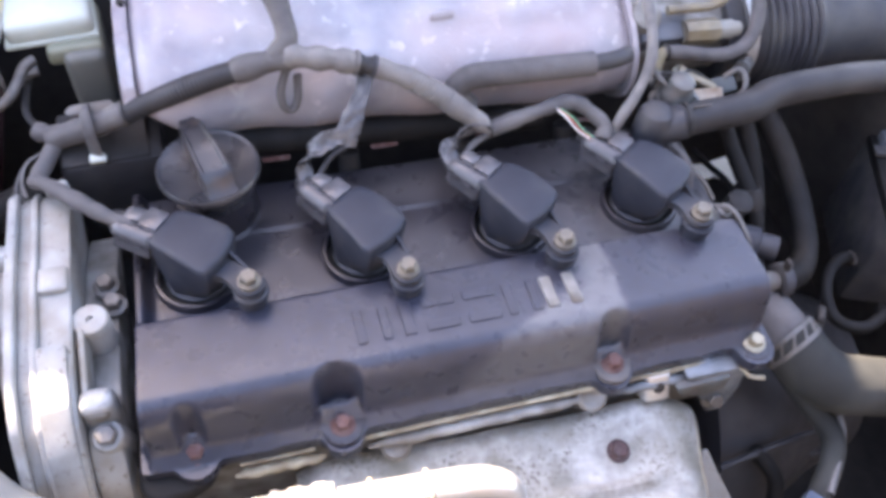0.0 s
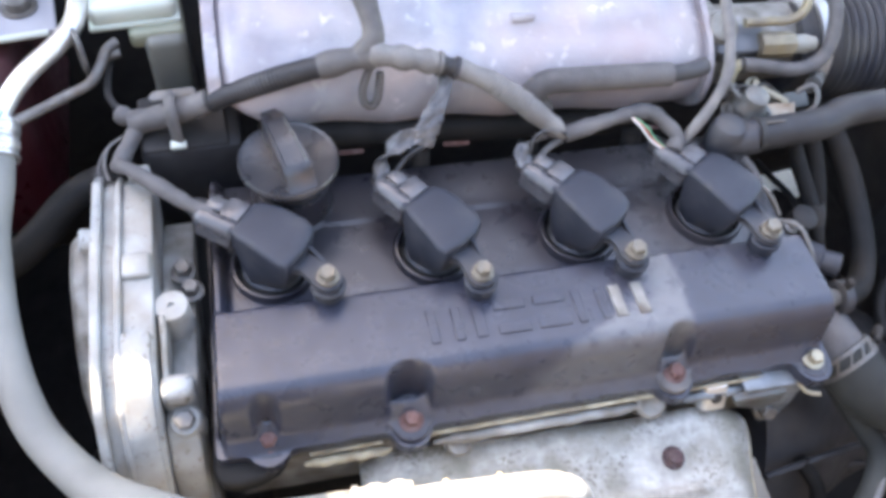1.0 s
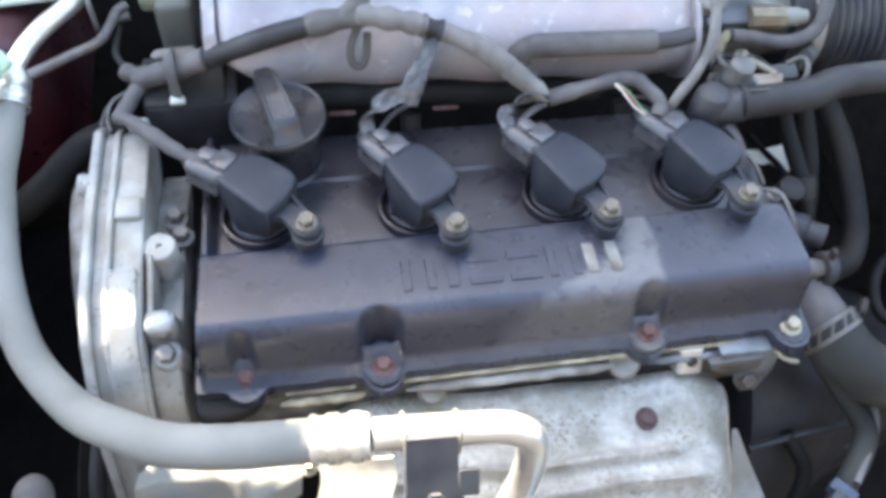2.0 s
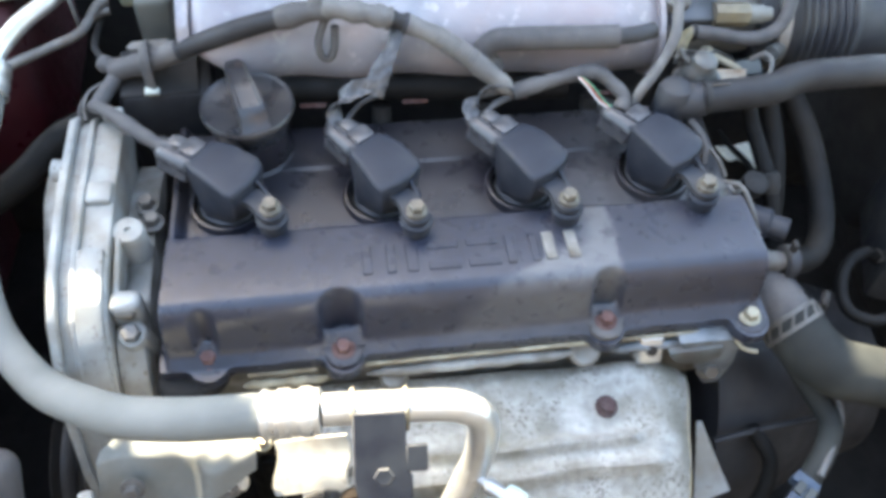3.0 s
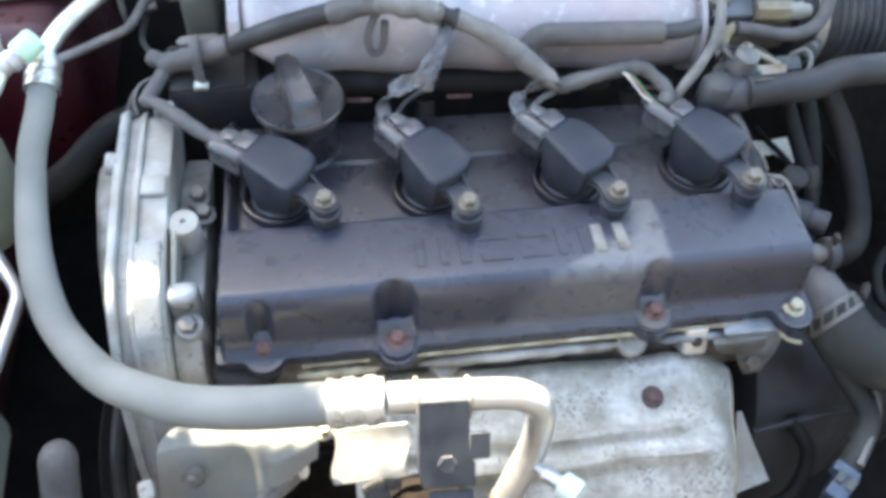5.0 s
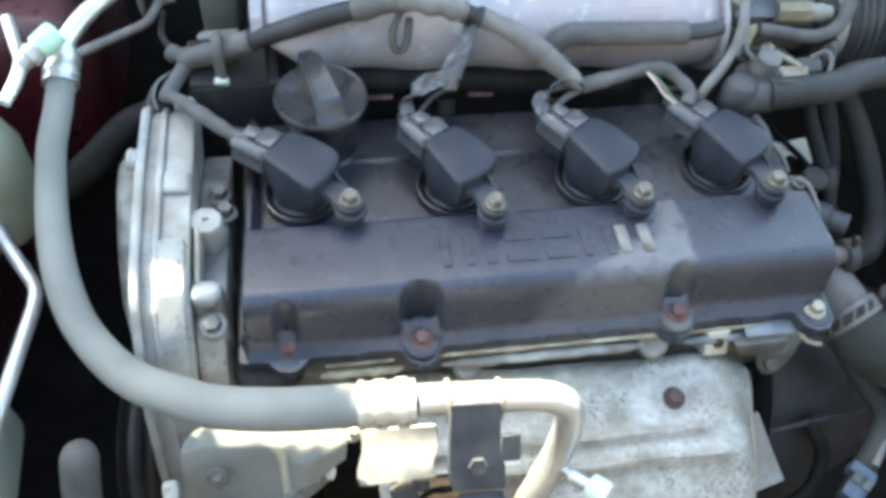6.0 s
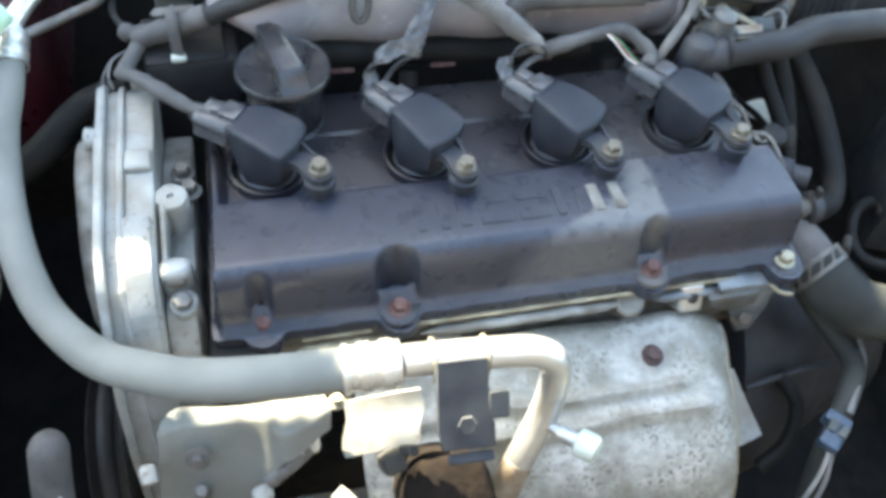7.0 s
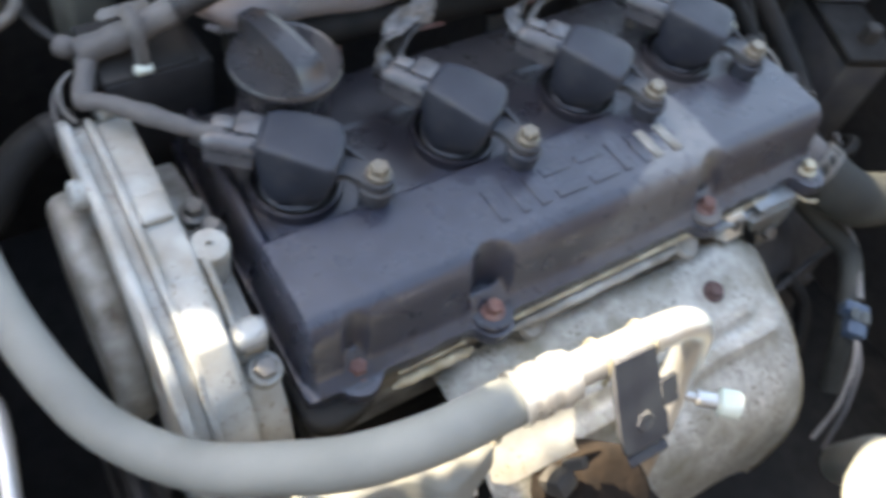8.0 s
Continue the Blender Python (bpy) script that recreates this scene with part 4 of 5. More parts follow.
part("bolt", hexbolt((0.064, -0.1714, -0.027), (0, -0.75, 0.66), 0.006, 0.003, 0.0078), M_SOOT, clamp, "blackened hexagon bolt")
part("strap", tube([(0.0495, -0.1478, -0.0165), (0.0495, -0.1465, -0.002), (0.0495, -0.138, 0.0022), (0.0495, -0.1295, -0.002), (0.0495, -0.128, -0.012)], 0.0014, 8), M_ZINC, clamp)
part("strap", tube([(0.0785, -0.1482, -0.0175), (0.0785, -0.147, -0.003), (0.0785, -0.1385, 0.001), (0.0785, -0.13, -0.004), (0.0785, -0.1285, -0.014)], 0.0014, 8), M_ZINC, clamp)
part("tab", box((0.012, 0.016, 0.0024), frame_of((0.0825, -0.1634, -0.0215), (1, 0, -0.05), (0, -0.75, 0.66)), 0.0008, 1), M_SOOT, clamp)
# Dark brown block added to fill the dark area below the clamp.
boot = thing("dark_brown_block", (0.06, -0.185, -0.12), "dark brown block added below the pipe clamp", "boot")
b = prism([(-0.026, -0.030), (0.022, -0.034), (0.030, -0.012), (0.024, 0.014), (0.004, 0.022), (-0.018, 0.019), (-0.028, 0.002)], -0.045, 0.0, frame_of((0.058, -0.183, -0.082), (1, 0, -0.1), (0.05, -0.55, 0.83)), 0.008, 3)
part("boot", b, M_ORANGE, boot)
part("foot", box((0.026, 0.006, 0.0024), frame_of((0.066, -0.1815, -0.046), (1, 0, -0.05), (0, -0.4, 0.9)), 0.0008, 1), M_SOOT, clamp)

sensor = thing("oxygen_sensor", (0.13, -0.175, -0.06), "small steel sensor with a bright metal cap on the shield", "sensor")
SD = Vector((0.62, -0.6, 0.15)).normalized()
part("stem", lathe([(0.0026, -0.008), (0.0026, 0.004), (0.0048, 0.0045), (0.0048, 0.016), (0.0042, 0.0165)], (0.122, -0.163, -0.066), SD, 18), M_STEEL, sensor)
part("cap", lathe([(0.0066, 0.016), (0.0084, 0.0172), (0.0086, 0.0265), (0.0072, 0.0288), (0.003, 0.0292)], (0.122, -0.163, -0.066), SD, 20), M_TANK, sensor, "bright white end cap")

# ---- accessory brackets below the hose ----
brk = thing("compressor_bracket", (-0.05, -0.15, -0.1), "pale cast bracket with bolts under the hose", "bracket")
BACK = spline([(-0.104, -0.122, -0.072), (-0.095, -0.115, -0.0705), (-0.070, -0.121, -0.065), (-0.045, -0.1255, -0.058), (-0.020, -0.1305, -0.0445), (-0.0100, -0.1335, -0.040)], 0.004)
FRONT = spline([(-0.106, -0.129, -0.073), (-0.093, -0.1265, -0.0705), (-0.070, -0.1300, -0.065), (-0.046, -0.136, -0.058), (-0.034, -0.1505, -0.0495), (-0.0070, -0.1435, -0.040)], 0.004)


def between(a, b, t):
    i = t * (len(a) - 1)
    j = t * (len(b) - 1)
    p = a[int(i)].lerp(a[min(int(i) + 1, len(a) - 1)], i % 1)
    return p, b[int(j)].lerp(b[min(int(j) + 1, len(b) - 1)], j % 1)


rows = []
for i in range(31):
    p, q = between(BACK, FRONT, i / 30)
    rim = Vector((0, -0.0016, -0.0012))
    face = Vector((-0.1, -0.42, -0.9)).normalized()
    deep = 0.018 + 0.042 * (1 - sstep(0.45, 0.75, i / 30)) - 0.006 * sstep(0.8, 1, i / 30)
    rows.append([p + Vector((0, 0.004, -0.008)), p + Vector((0, 0.001, -0.0012)), p, q, q + rim] + [q + rim + face * deep * k / 4 for k in range(1, 5)])
part("casting", skin(rows, 0.004), M_CAST, brk, smooth=50)
part("bolt", hexbolt((-0.0840, -0.150, -0.0755), (0, -0.86, 0.45), 0.0048, 0.0045, 0.0072), M_DULL, brk, "dull steel bolt")
part("stud", lathe([(0.004, -0.03), (0.004, 0.0), (0.003, 0.001)], (-0.0845, -0.159, -0.091), (0.05, -0.35, 1), 12), M_DULL, brk)
part("arm", tube([(-0.020, -0.151, -0.066), (-0.030, -0.156, -0.074), (-0.045, -0.161, -0.086)], 0.005, 12), M_DULL, brk)
part("arm_nut", hexbolt((-0.016, -0.152, -0.065), (0.8, -0.2, 0.3), 0.005, 0.006, 0.007), M_STEEL, brk)
part("lower_lug", box((0.010, 0.012, 0.012), pose(-0.113, -0.146, -0.088, 20, 0, 10), 0.003, 2), M_ALU, brk)
part("lower_lug", box((0.012, 0.01, 0.012), pose(-0.05, -0.166, -0.092, 10, 0, 20), 0.003, 2), M_ALU, brk)
part("small_bolt", hexbolt((-0.0035, -0.1385, -0.0365), (0, 0.1, 1), 0.0035, 0.004, 0.005), M_ZINC, brk)

brk2 = thing("hose_bracket", (0.02, -0.155, -0.06), "bright bare metal bracket plate beside the pipe clamp", "bracket")
rows = []
for i in range(9):
    s = i / 8
    rows.append([(0.000 + 0.044 * s + 0.002 * math.sin(k), -0.130 - 0.0085 * s - 0.026 * k / 6 + 0.004 * s * k / 6, -0.061 + 0.020 * s - 0.02 * k / 6 - 0.004 * s * (k / 6) + 0.0006 * math.sin(3 * s + k)) for k in range(7)])
part("plate", skin(rows, 0.0022), M_ALU, brk2)
part("lower_plate", prism([(-0.014, -0.012), (0.004, -0.016), (0.019, -0.006), (0.009, 0.010), (0.000, 0.017), (-0.008, 0.008)], -0.0015, 0.0015, pose(-0.006, -0.1760, -0.1165, 25, 0, -8), 0.0008, 1), M_ALU, brk2)
part("clip", box((0.014, 0.012, 0.016), pose(0.0245, -0.169, -0.066, 40, 0, 20), 0.003, 2), M_DARK, brk2, "dark plastic clip")
part("clip_tab", box((0.006, 0.006, 0.014), pose(0.034, -0.167, -0.058, 30, 20, 10), 0.001, 1), M_DARK, brk2)

pump = thing("accessory_housing", (-0.03, -0.19, -0.2), "grimy compressor housing with studs low in the bay", "compressor")
part("body", lathe([(0.03, -0.06), (0.046, -0.055), (0.05, 0.0), (0.05, 0.07), (0.04, 0.078), (0.02, 0.08)], (-0.03, -0.19, -0.180), (1, 0, 0), 36), M_TEAL, pump)
for dx, dy, dz in ((-0.072, -0.182, -0.106), (-0.03, -0.2, -0.114), (0.028, -0.198, -0.118), (-0.05, -0.215, -0.12)):
    part("stud", lathe([(0.0045, -0.03), (0.0045, 0.0), (0.0035, 0.001)], (dx, dy, dz), (0.1, -0.3, 1), 12), M_DULL, pump)
    part("nut", hexbolt((dx, dy, dz - 0.009), (0.1, -0.3, 1), 0.0065, 0.006, 0.009), M_DULL, pump)

dip = thing("black_sleeve", (-0.172, -0.125, -0.13), "worn black rubber sleeve with pale chalk marks", "sleeve")
part("sleeve", tube([(-0.1705, -0.110, -0.087), (-0.1735, -0.1225, -0.106), (-0.176, -0.140, -0.135), (-0.178, -0.15, -0.17)], lambda t: 0.0115 * math.sqrt(max(0.0, 1 - (1 - min(1, t / 0.16)) ** 2)) + 0.0003, 24, 0.0015), M_LOOM, dip)
for k in range(3):
    part("chalk_mark", box((0.0012, 0.007, 0.0006), frame_of((-0.1755 + 0.004 * k, -0.1395 - 0.001 * k, -0.1165), (1, 0.2, 0), (0, -0.8, 0.6)) @ pose(0, 0, 0, 0, 0, 25 * (-1) ** k), 0.0002, 1), M_WHITE, dip)
pulley = thing("drive_belt_pulley", (-0.155, -0.06, -0.22), "grimy drive pulley with a ribbed belt", "pulley")
part("pulley", lathe([(0.062, -0.014), (0.066, -0.012), (0.058, -0.008), (0.058, 0.008), (0.066, 0.012), (0.062, 0.014), (0.02, 0.016)], (-0.155, -0.06, -0.22), (-1, 0, 0), 48), M_DARK, pulley)
part("belt", tube([(-0.155, -0.122 + 0.0, -0.24), (-0.155, -0.1195, -0.2), (-0.155, -0.095, -0.166), (-0.155, -0.06, -0.157), (-0.155, -0.02, -0.165)], 0.006, 10, flat=0.5), M_RUB, pulley)

# ---- intake manifold ----
mani = thing("intake_manifold", (0.12, 0.2, 0.0), "chalky pale cast aluminium intake manifold", "intake manifold")
MP = spline([(0, 0.150, -0.028), (0, 0.130, -0.012), (0, 0.1215, 0.000), (0, 0.1195, 0.012), (0, 0.1225, 0.026), (0, 0.131, 0.038), (0, 0.146, 0.048), (0, 0.175, 0.058), (0, 0.21, 0.062), (0, 0.27, 0.064), (0, 0.30, 0.055), (0, 0.31, 0.0)], 0.004)
rows = []
for i in range(106):
    x = -0.053 + 0.343 * i / 105
    e = max(0, (-0.041 - x) / 0.012) ** 2 + max(0, (x - 0.255) / 0.035) ** 2
    run = 0.5 + 0.5 * math.cos((x - 0.02) * 2 * math.pi / 0.082)
    row = []
    for p in MP:
        y = p.y + 0.004 * run * (1 - sstep(-0.005, 0.03, p.z)) + 0.012 * e
        z = p.z * (1 - 0.10 * e) - 0.006 * e - 0.022 * (x - 0.0) * 1.0
        pad = sstep(0.147, 0.152, p.y) * (1 - sstep(0.222, 0.23, p.y)) * (sstep(-0.034, -0.029, x) * (1 - sstep(0.088, 0.094, x)) + sstep(0.125, 0.131, x) * (1 - sstep(0.246, 0.253, x)))
        z += 0.0034 * pad * (p.z > 0.03)
        z += 0.0007 * math.sin(x * 61 + p.y * 47) * math.sin(x * 23 - p.y * 80)
        cut = 0.024 * (1 - sstep(-0.004, 0.030, p.z)) * (p.y < 0.2) * max(0.0, 1 - (x + 0.053) / 0.06)
        row.append((x + cut, y, z))
    rows.append(row)
part("plenum", skin(rows, 0.004), M_MANI, mani, smooth=60)
for ex in (-0.051, 0.288):
    part("end_plate", prism([(p.y + 0.003, p.z - 0.022 * ex - 0.004) for p in MP if ex > 0 or p.z > 0.026] + [(0.25, -0.05 if ex > 0 else 0.0)], ex - 0.002, ex + 0.002, YZX, 0.0008, 1), M_MANI, mani)
b = prism([(p.y + 0.0008 + 0.0012 * math.sin(9 * i), p.z - 0.0008 + 0.0014 * math.sin(5 * i) + 0.0012) for i, p in enumerate(MP) if p.z > 0.026] + [(0.30, 0.026), (0.15, 0.026)], -0.0575, -0.049, YZX, 0.0018, 2)
end = part("end_flange", b, M_MANI, mani)
part("bolt", hexbolt((-0.0525, 0.186, 0.0625), (-0.2, -0.3, 1), 0.0026, 0.0024, 0.0036), M_DARK, end, "small dark bolt")
part("pad", box((0.017, 0.014, 0.006), pose(0.150, 0.158, 0.0505, -28, 0, 4), 0.002, 2), M_MANI, mani)
vac = thing("vacuum_hose", (0.2, 0.12, 0.025), "short dusty black vacuum hose along the manifold", "hose")
part("hose", tube([(0.161, 0.112, 0.008), (0.152, 0.1125, 0.022), (0.160, 0.1125, 0.033), (0.177, 0.112, 0.0345), (0.21, 0.112, 0.034), (0.247, 0.1125, 0.033)], 0.0084, 16), M_LOOM, vac)
part("nipple", tube([(0.246, 0.1125, 0.033), (0.262, 0.114, 0.033), (0.275, 0.118, 0.033)], 0.0060, 14), M_SOOT, vac)
rail = thing("fuel_rail", (0.12, 0.12, -0.02), "dark fuel rail behind the valve cover", "fuel rail")
part("rail", tube([(-0.03, 0.124, -0.012), (0.09, 0.124, -0.016), (0.22, 0.124, -0.022)], 0.010, 18), M_PITCH, rail)
for k in range(4):
    part("injector", lathe([(0.006, -0.03), (0.0075, -0.02), (0.0075, 0.0)], (0.0 + 0.08 * k, 0.12, -0.03), (0, 0.4, 1), 14), M_DARK, rail)
    part("clip", box((0.019, 0.0035, 0.002), pose(0.03 + 0.075 * k, 0.1145, -0.0225, 40, 0, 0), 0.0006, 1), M_RUST, rail, "brown rusted clip")

# ---- throttle body, bellows, breather hose ----
thr = thing("throttle_body", (0.35, 0.15, -0.02), "grimy metal throttle body with brass fittings", "throttle body")
part("body", lathe([(0.030, -0.058), (0.036, -0.056), (0.036, -0.046), (0.030, -0.044), (0.029, 0.02), (0.034, 0.022), (0.034, 0.034), (0.030, 0.036)], (0.352, 0.178, -0.005), (1, 0.02, 0), 36), M_HEAD, thr)
part("sensor_box", box((0.038, 0.022, 0.018), pose(0.314, 0.150, 0.022, 25, 0, 0), 0.003, 2), M_BATT, thr)
part("fitting", lathe([(0.0085, -0.022), (0.0092, -0.020), (0.0092, 0.002), (0.0085, 0.004)], (0.349, 0.140, 0.0265), (1, -0.02, -0.02), 8), M_BRASS, thr, "dull brass hexagon fitting")
part("coupling", lathe([(0.0068, 0.0), (0.0068, 0.012), (0.0055, 0.0125), (0.0052, 0.018), (0.003, 0.0185)], (0.353, 0.140, 0.0264), (1, -0.02, -0.02), 18), M_CAST, thr, "dull grey coupling")
part("pipe", tube([(0.300, 0.118, 0.012), (0.303, 0.124, 0.020), (0.309, 0.128, 0.022)], 0.0042, 14), M_BRASS, thr, "copper pipe stub")
part("rubber_pipe", tube([(0.308, 0.128, 0.0215), (0.325, 0.127, 0.020), (0.345, 0.125, 0.0165), (0.362, 0.1255, 0.0165), (0.376, 0.130, 0.021), (0.384, 0.140, 0.031), (0.388, 0.158, 0.045), (0.389, 0.19, 0.06)], 0.0052, 16), M_LOOM, thr)
part("pipe_ring", lathe([(0.0054, -0.001), (0.0060, -0.0008), (0.0060, 0.0008), (0.0054, 0.001)], (0.3105, 0.1279, 0.0214), (1, -0.06, -0.05), 18), M_DARK, thr)
part("pipe", tube([(0.315, 0.150, 0.040), (0.332, 0.150, 0.040), (0.350, 0.150, 0.0405), (0.362, 0.155, 0.047), (0.372, 0.18, 0.06)], 0.0034, 12), M_BRASS, thr, "thin tarnished pipe")
part("loop_pipe", tube([(0.350, 0.108, 0.010), (0.362, 0.111, 0.013), (0.366, 0.105, 0.010), (0.363, 0.098, 0.004), (0.352, 0.095, 0.001), (0.341, 0.096, 0.002), (0.337, 0.101, 0.006)], 0.0020, 12), M_DULL, thr, "thin looped metal pipe")
part("strut", box((0.022, 0.0065, 0.004), frame_of((0.332, 0.106, 0.010), (0.8, -0.55, -0.2)), 0.001, 1), M_BRASS, thr)
part("plug", box((0.02, 0.012, 0.012), pose(0.349, 0.106, 0.003, 30, 0, 4), 0.002, 2), M_GREY, thr, "grey-blue plug")
part("lever", prism([(-0.014, -0.005), (0.012, -0.004), (0.013, 0.003), (-0.013, 0.005)], -0.0012, 0.0012, pose(0.330, 0.0935, 0.010, 35, 0, 4), 0.0004, 1), M_STAIN, thr, "brown-stained lever")
part("block", lathe([(0.0135, -0.034), (0.0130, -0.008), (0.0118, 0.000), (0.0128, 0.002), (0.0126, 0.007), (0.0095, 0.0105), (0.0088, 0.017), (0.0060, 0.0185)], (0.3085, 0.0985, 0.0060), (0.08, -0.12, 1), 24), M_TEAL, thr, "mottled grey-green cast body")
part("block_rib", box((0.003, 0.020, 0.016), pose(0.3185, 0.0985, 0.006, 10, 0, 12), 0.001, 2), M_TEAL, thr)
part("hook", tube([(0.299, 0.115, 0.016), (0.2955, 0.108, 0.020), (0.298, 0.101, 0.019), (0.303, 0.099, 0.016)], 0.0019, 10), M_DULL, thr, "small steel hook")
part("nut", hexbolt((0.300, 0.110, 0.016), (-0.2, -0.5, 0.85), 0.0045, 0.005, 0.0065), M_DULL, thr)
part("nut", hexbolt((0.297, 0.098, 0.010), (-0.1, -0.5, 0.85), 0.0045, 0.005, 0.0065), M_DULL, thr)
part("round_cover", lathe([(0.012, -0.012), (0.013, -0.002), (0.011, 0.003), (0.005, 0.0045)], (0.300, 0.152, 0.036), (0.1, -0.5, 0.85), 28), M_HEAD, thr)
part("bolt", hexbolt((0.322, 0.117, 0.012), (0, -0.6, 0.8), 0.004, 0.004, 0.006), M_ZINC, thr)
part("wire", tube([(0.292, 0.105, 0.012), (0.300, 0.108, 0.020), (0.318, 0.112, 0.014), (0.33, 0.118, 0.010), (0.345, 0.116, 0.0)], 0.0016, 8), M_DARK, thr)
part("shaft", tube([(0.372, 0.12, 0.004), (0.380, 0.128, 0.0), (0.386, 0.134, -0.004)], 0.006, 14), M_DULL, thr)
duct = thing("intake_bellows", (0.44, 0.18, -0.005), "black ribbed rubber intake bellows with a steel clamp", "air intake")
wave = [(0.033, -0.03), (0.035, -0.029), (0.0355, -0.008), (0.038, -0.002)]
for k in range(7):
    wave += [(0.0385, 0.001 + 0.0066 * k), (0.0412, 0.0022 + 0.0066 * k), (0.0420, 0.0036 + 0.0066 * k), (0.0412, 0.005 + 0.0066 * k), (0.0385, 0.0062 + 0.0066 * k)]
part("bellows", lathe(wave + [(0.034, 0.052), (0.033, 0.2)], (0.402, 0.172, -0.006), (1, -0.06, 0.02), 44), M_SOOT, duct)
band_clip = part("clamp", lathe([(0.0372, -0.015), (0.0388, -0.0146), (0.0388, -0.0064), (0.0372, -0.006)], (0.402, 0.172, -0.006), (1, -0.06, 0.02), 44), M_STEEL, duct, "bright steel hose clamp")
part("clamp_screw", box((0.010, 0.007, 0.008), pose(0.387, 0.141, -0.012, 40, 0, 0), 0.0015, 1), M_DULL, band_clip)

breather = thing("breather_hose", (0.36, 0.08, 0.0), "thick black rubber breather hose with a spring clamp", "hose")
part("elbow", lathe([(0.0135, -0.05), (0.0135, -0.004), (0.0130, 0.002), (0.0105, 0.0062), (0.005, 0.008), (0.001, 0.0083)], (0.2860, 0.0790, 0.0090), (0, 0, 1), 28), M_COIL, breather)
part("elbow_outlet", tube([(0.2835, 0.078, 0.001), (0.295, 0.0755, 0.003), (0.306, 0.0725, 0.008)], 0.0118, 22), M_COIL, breather)
part("hose", tube([(0.2955, 0.0760, 0.005), (0.3075, 0.0755, 0.006), (0.3251, 0.0757, 0.0075), (0.3455, 0.0760, 0.0092), (0.3600, 0.0785, 0.0098), (0.3788, 0.0843, 0.0128), (0.4148, 0.0867, 0.0138), (0.4605, 0.0892, 0.0112), (0.5572, 0.0869, -0.0003)], 0.0114, 22), M_RUB, breather)
band_clip = part("clamp", lathe([(0.0117, -0.0016), (0.0127, -0.0014), (0.0127, 0.0014), (0.0116, 0.003)], (0.3065, 0.0755, 0.0060), (1, 0.0, 0.02), 28), M_DARK, breather, "black spring clamp")
part("clamp_ear", box((0.014, 0.0016, 0.002), pose(0.316, 0.0745, 0.0190, 20, 0, 3), 0.0006, 1), M_DULL, band_clip)

pcv = thing("ventilation_hose", (0.39, 0.02, -0.07), "black rubber ventilation hose looping to the cover's end", "hose")
part("hose", tube([(0.352, -0.0205, -0.0655), (0.3720, -0.0165, -0.0730), (0.3930, -0.0050, -0.0810), (0.4085, 0.0160, -0.0830), (0.4150, 0.0450, -0.0740), (0.4140, 0.0850, -0.0560), (0.4080, 0.125, -0.042)], 0.0094, 18), M_PITCH, pcv)
part("nipple", tube([(0.328, -0.02, -0.058), (0.340, -0.021, -0.061), (0.356, -0.0215, -0.064)], lambda t: 0.0085 if t < 0.6 else 0.0075, 16), M_DULL, pcv, "pale metal pipe stub")
band_clip = part("clamp", lathe([(0.0113, -0.004), (0.0122, -0.0036), (0.0122, 0.0036), (0.0113, 0.004)], (0.361, -0.0212, -0.0642), (1, 0.03, -0.08), 24), M_SOOT, pcv, "dark spring clamp")
part("clamp_ear", box((0.004, 0.006, 0.010), pose(0.361, -0.02, -0.049), 0.001, 1), M_DARK, band_clip)
thin = thing("coolant_pipe", (0.37, 0.06, -0.06), "thin black hose hanging behind the cover's end", "hose")
part("hose", tube([(0.352, 0.105, -0.012), (0.357, 0.08, -0.03), (0.3665, 0.045, -0.055), (0.371, 0.02, -0.085), (0.372, 0.0, -0.13)], 0.0062, 14), M_PITCH, thin)
part("hose", tube([(0.374, 0.11, -0.02), (0.378, 0.07, -0.05), (0.380, 0.04, -0.09), (0.38, 0.02, -0.15)], 0.0075, 14), M_PITCH, thin)
part("joint", lathe([(0.0075, -0.008), (0.0085, -0.004), (0.0085, 0.004), (0.0075, 0.008)], (0.3665, 0.045, -0.055), (0.1, -0.6, -0.75), 16), M_DARK, thin)

endb = thing("wire_bracket", (0.325, 0.0, -0.04), "bent steel wire bracket with a small valve at the cover's end", "bracket")
part("wire", tube([(0.316, 0.022, -0.024), (0.324, 0.012, -0.020), (0.329, -0.004, -0.028), (0.333, -0.012, -0.040), (0.336, -0.016, -0.052)], 0.0018, 10), M_DULL, endb)
part("wire", tube([(0.297, 0.066, -0.006), (0.303, 0.058, -0.010), (0.3065, 0.050, -0.016), (0.306, 0.042, -0.026)], 0.0030, 10), M_LOOM, endb, "dusty taped wire")
part("wire", tube([(0.301, 0.064, -0.012), (0.3075, 0.052, -0.016), (0.3145, 0.040, -0.020), (0.318, 0.028, -0.026)], 0.0017, 10), M_DULL, endb)
part("plate", prism([(0, 0), (0.012, 0.004), (0.016, -0.02), (0.008, -0.03), (0.0, -0.02)], -0.001, 0.001, frame_of((0.31, 0.03, -0.028), (0.8, -0.6, -0.1)), 0.0004, 1), M_TEAL, endb)
part("tab", prism([(-0.008, -0.004), (0.010, -0.006), (0.012, 0.003), (-0.004, 0.006)], -0.001, 0.001, frame_of((0.327, -0.006, -0.034), (0.5, -0.85, -0.3), (0.5, 0.1, 1)), 0.0004, 1), M_TEAL, endb)
part("screw", hexbolt((0.322, 0.016, -0.020), (0.2, -0.2, 1), 0.0035, 0.003, 0.0055), M_DULL, endb)
part("valve", lathe([(0.010, -0.022), (0.012, -0.02), (0.012, 0.01), (0.009, 0.012), (0.009, 0.024)], (0.345, 0.012, -0.058), (0.75, -0.5, 0.1), 24), M_COIL, endb)
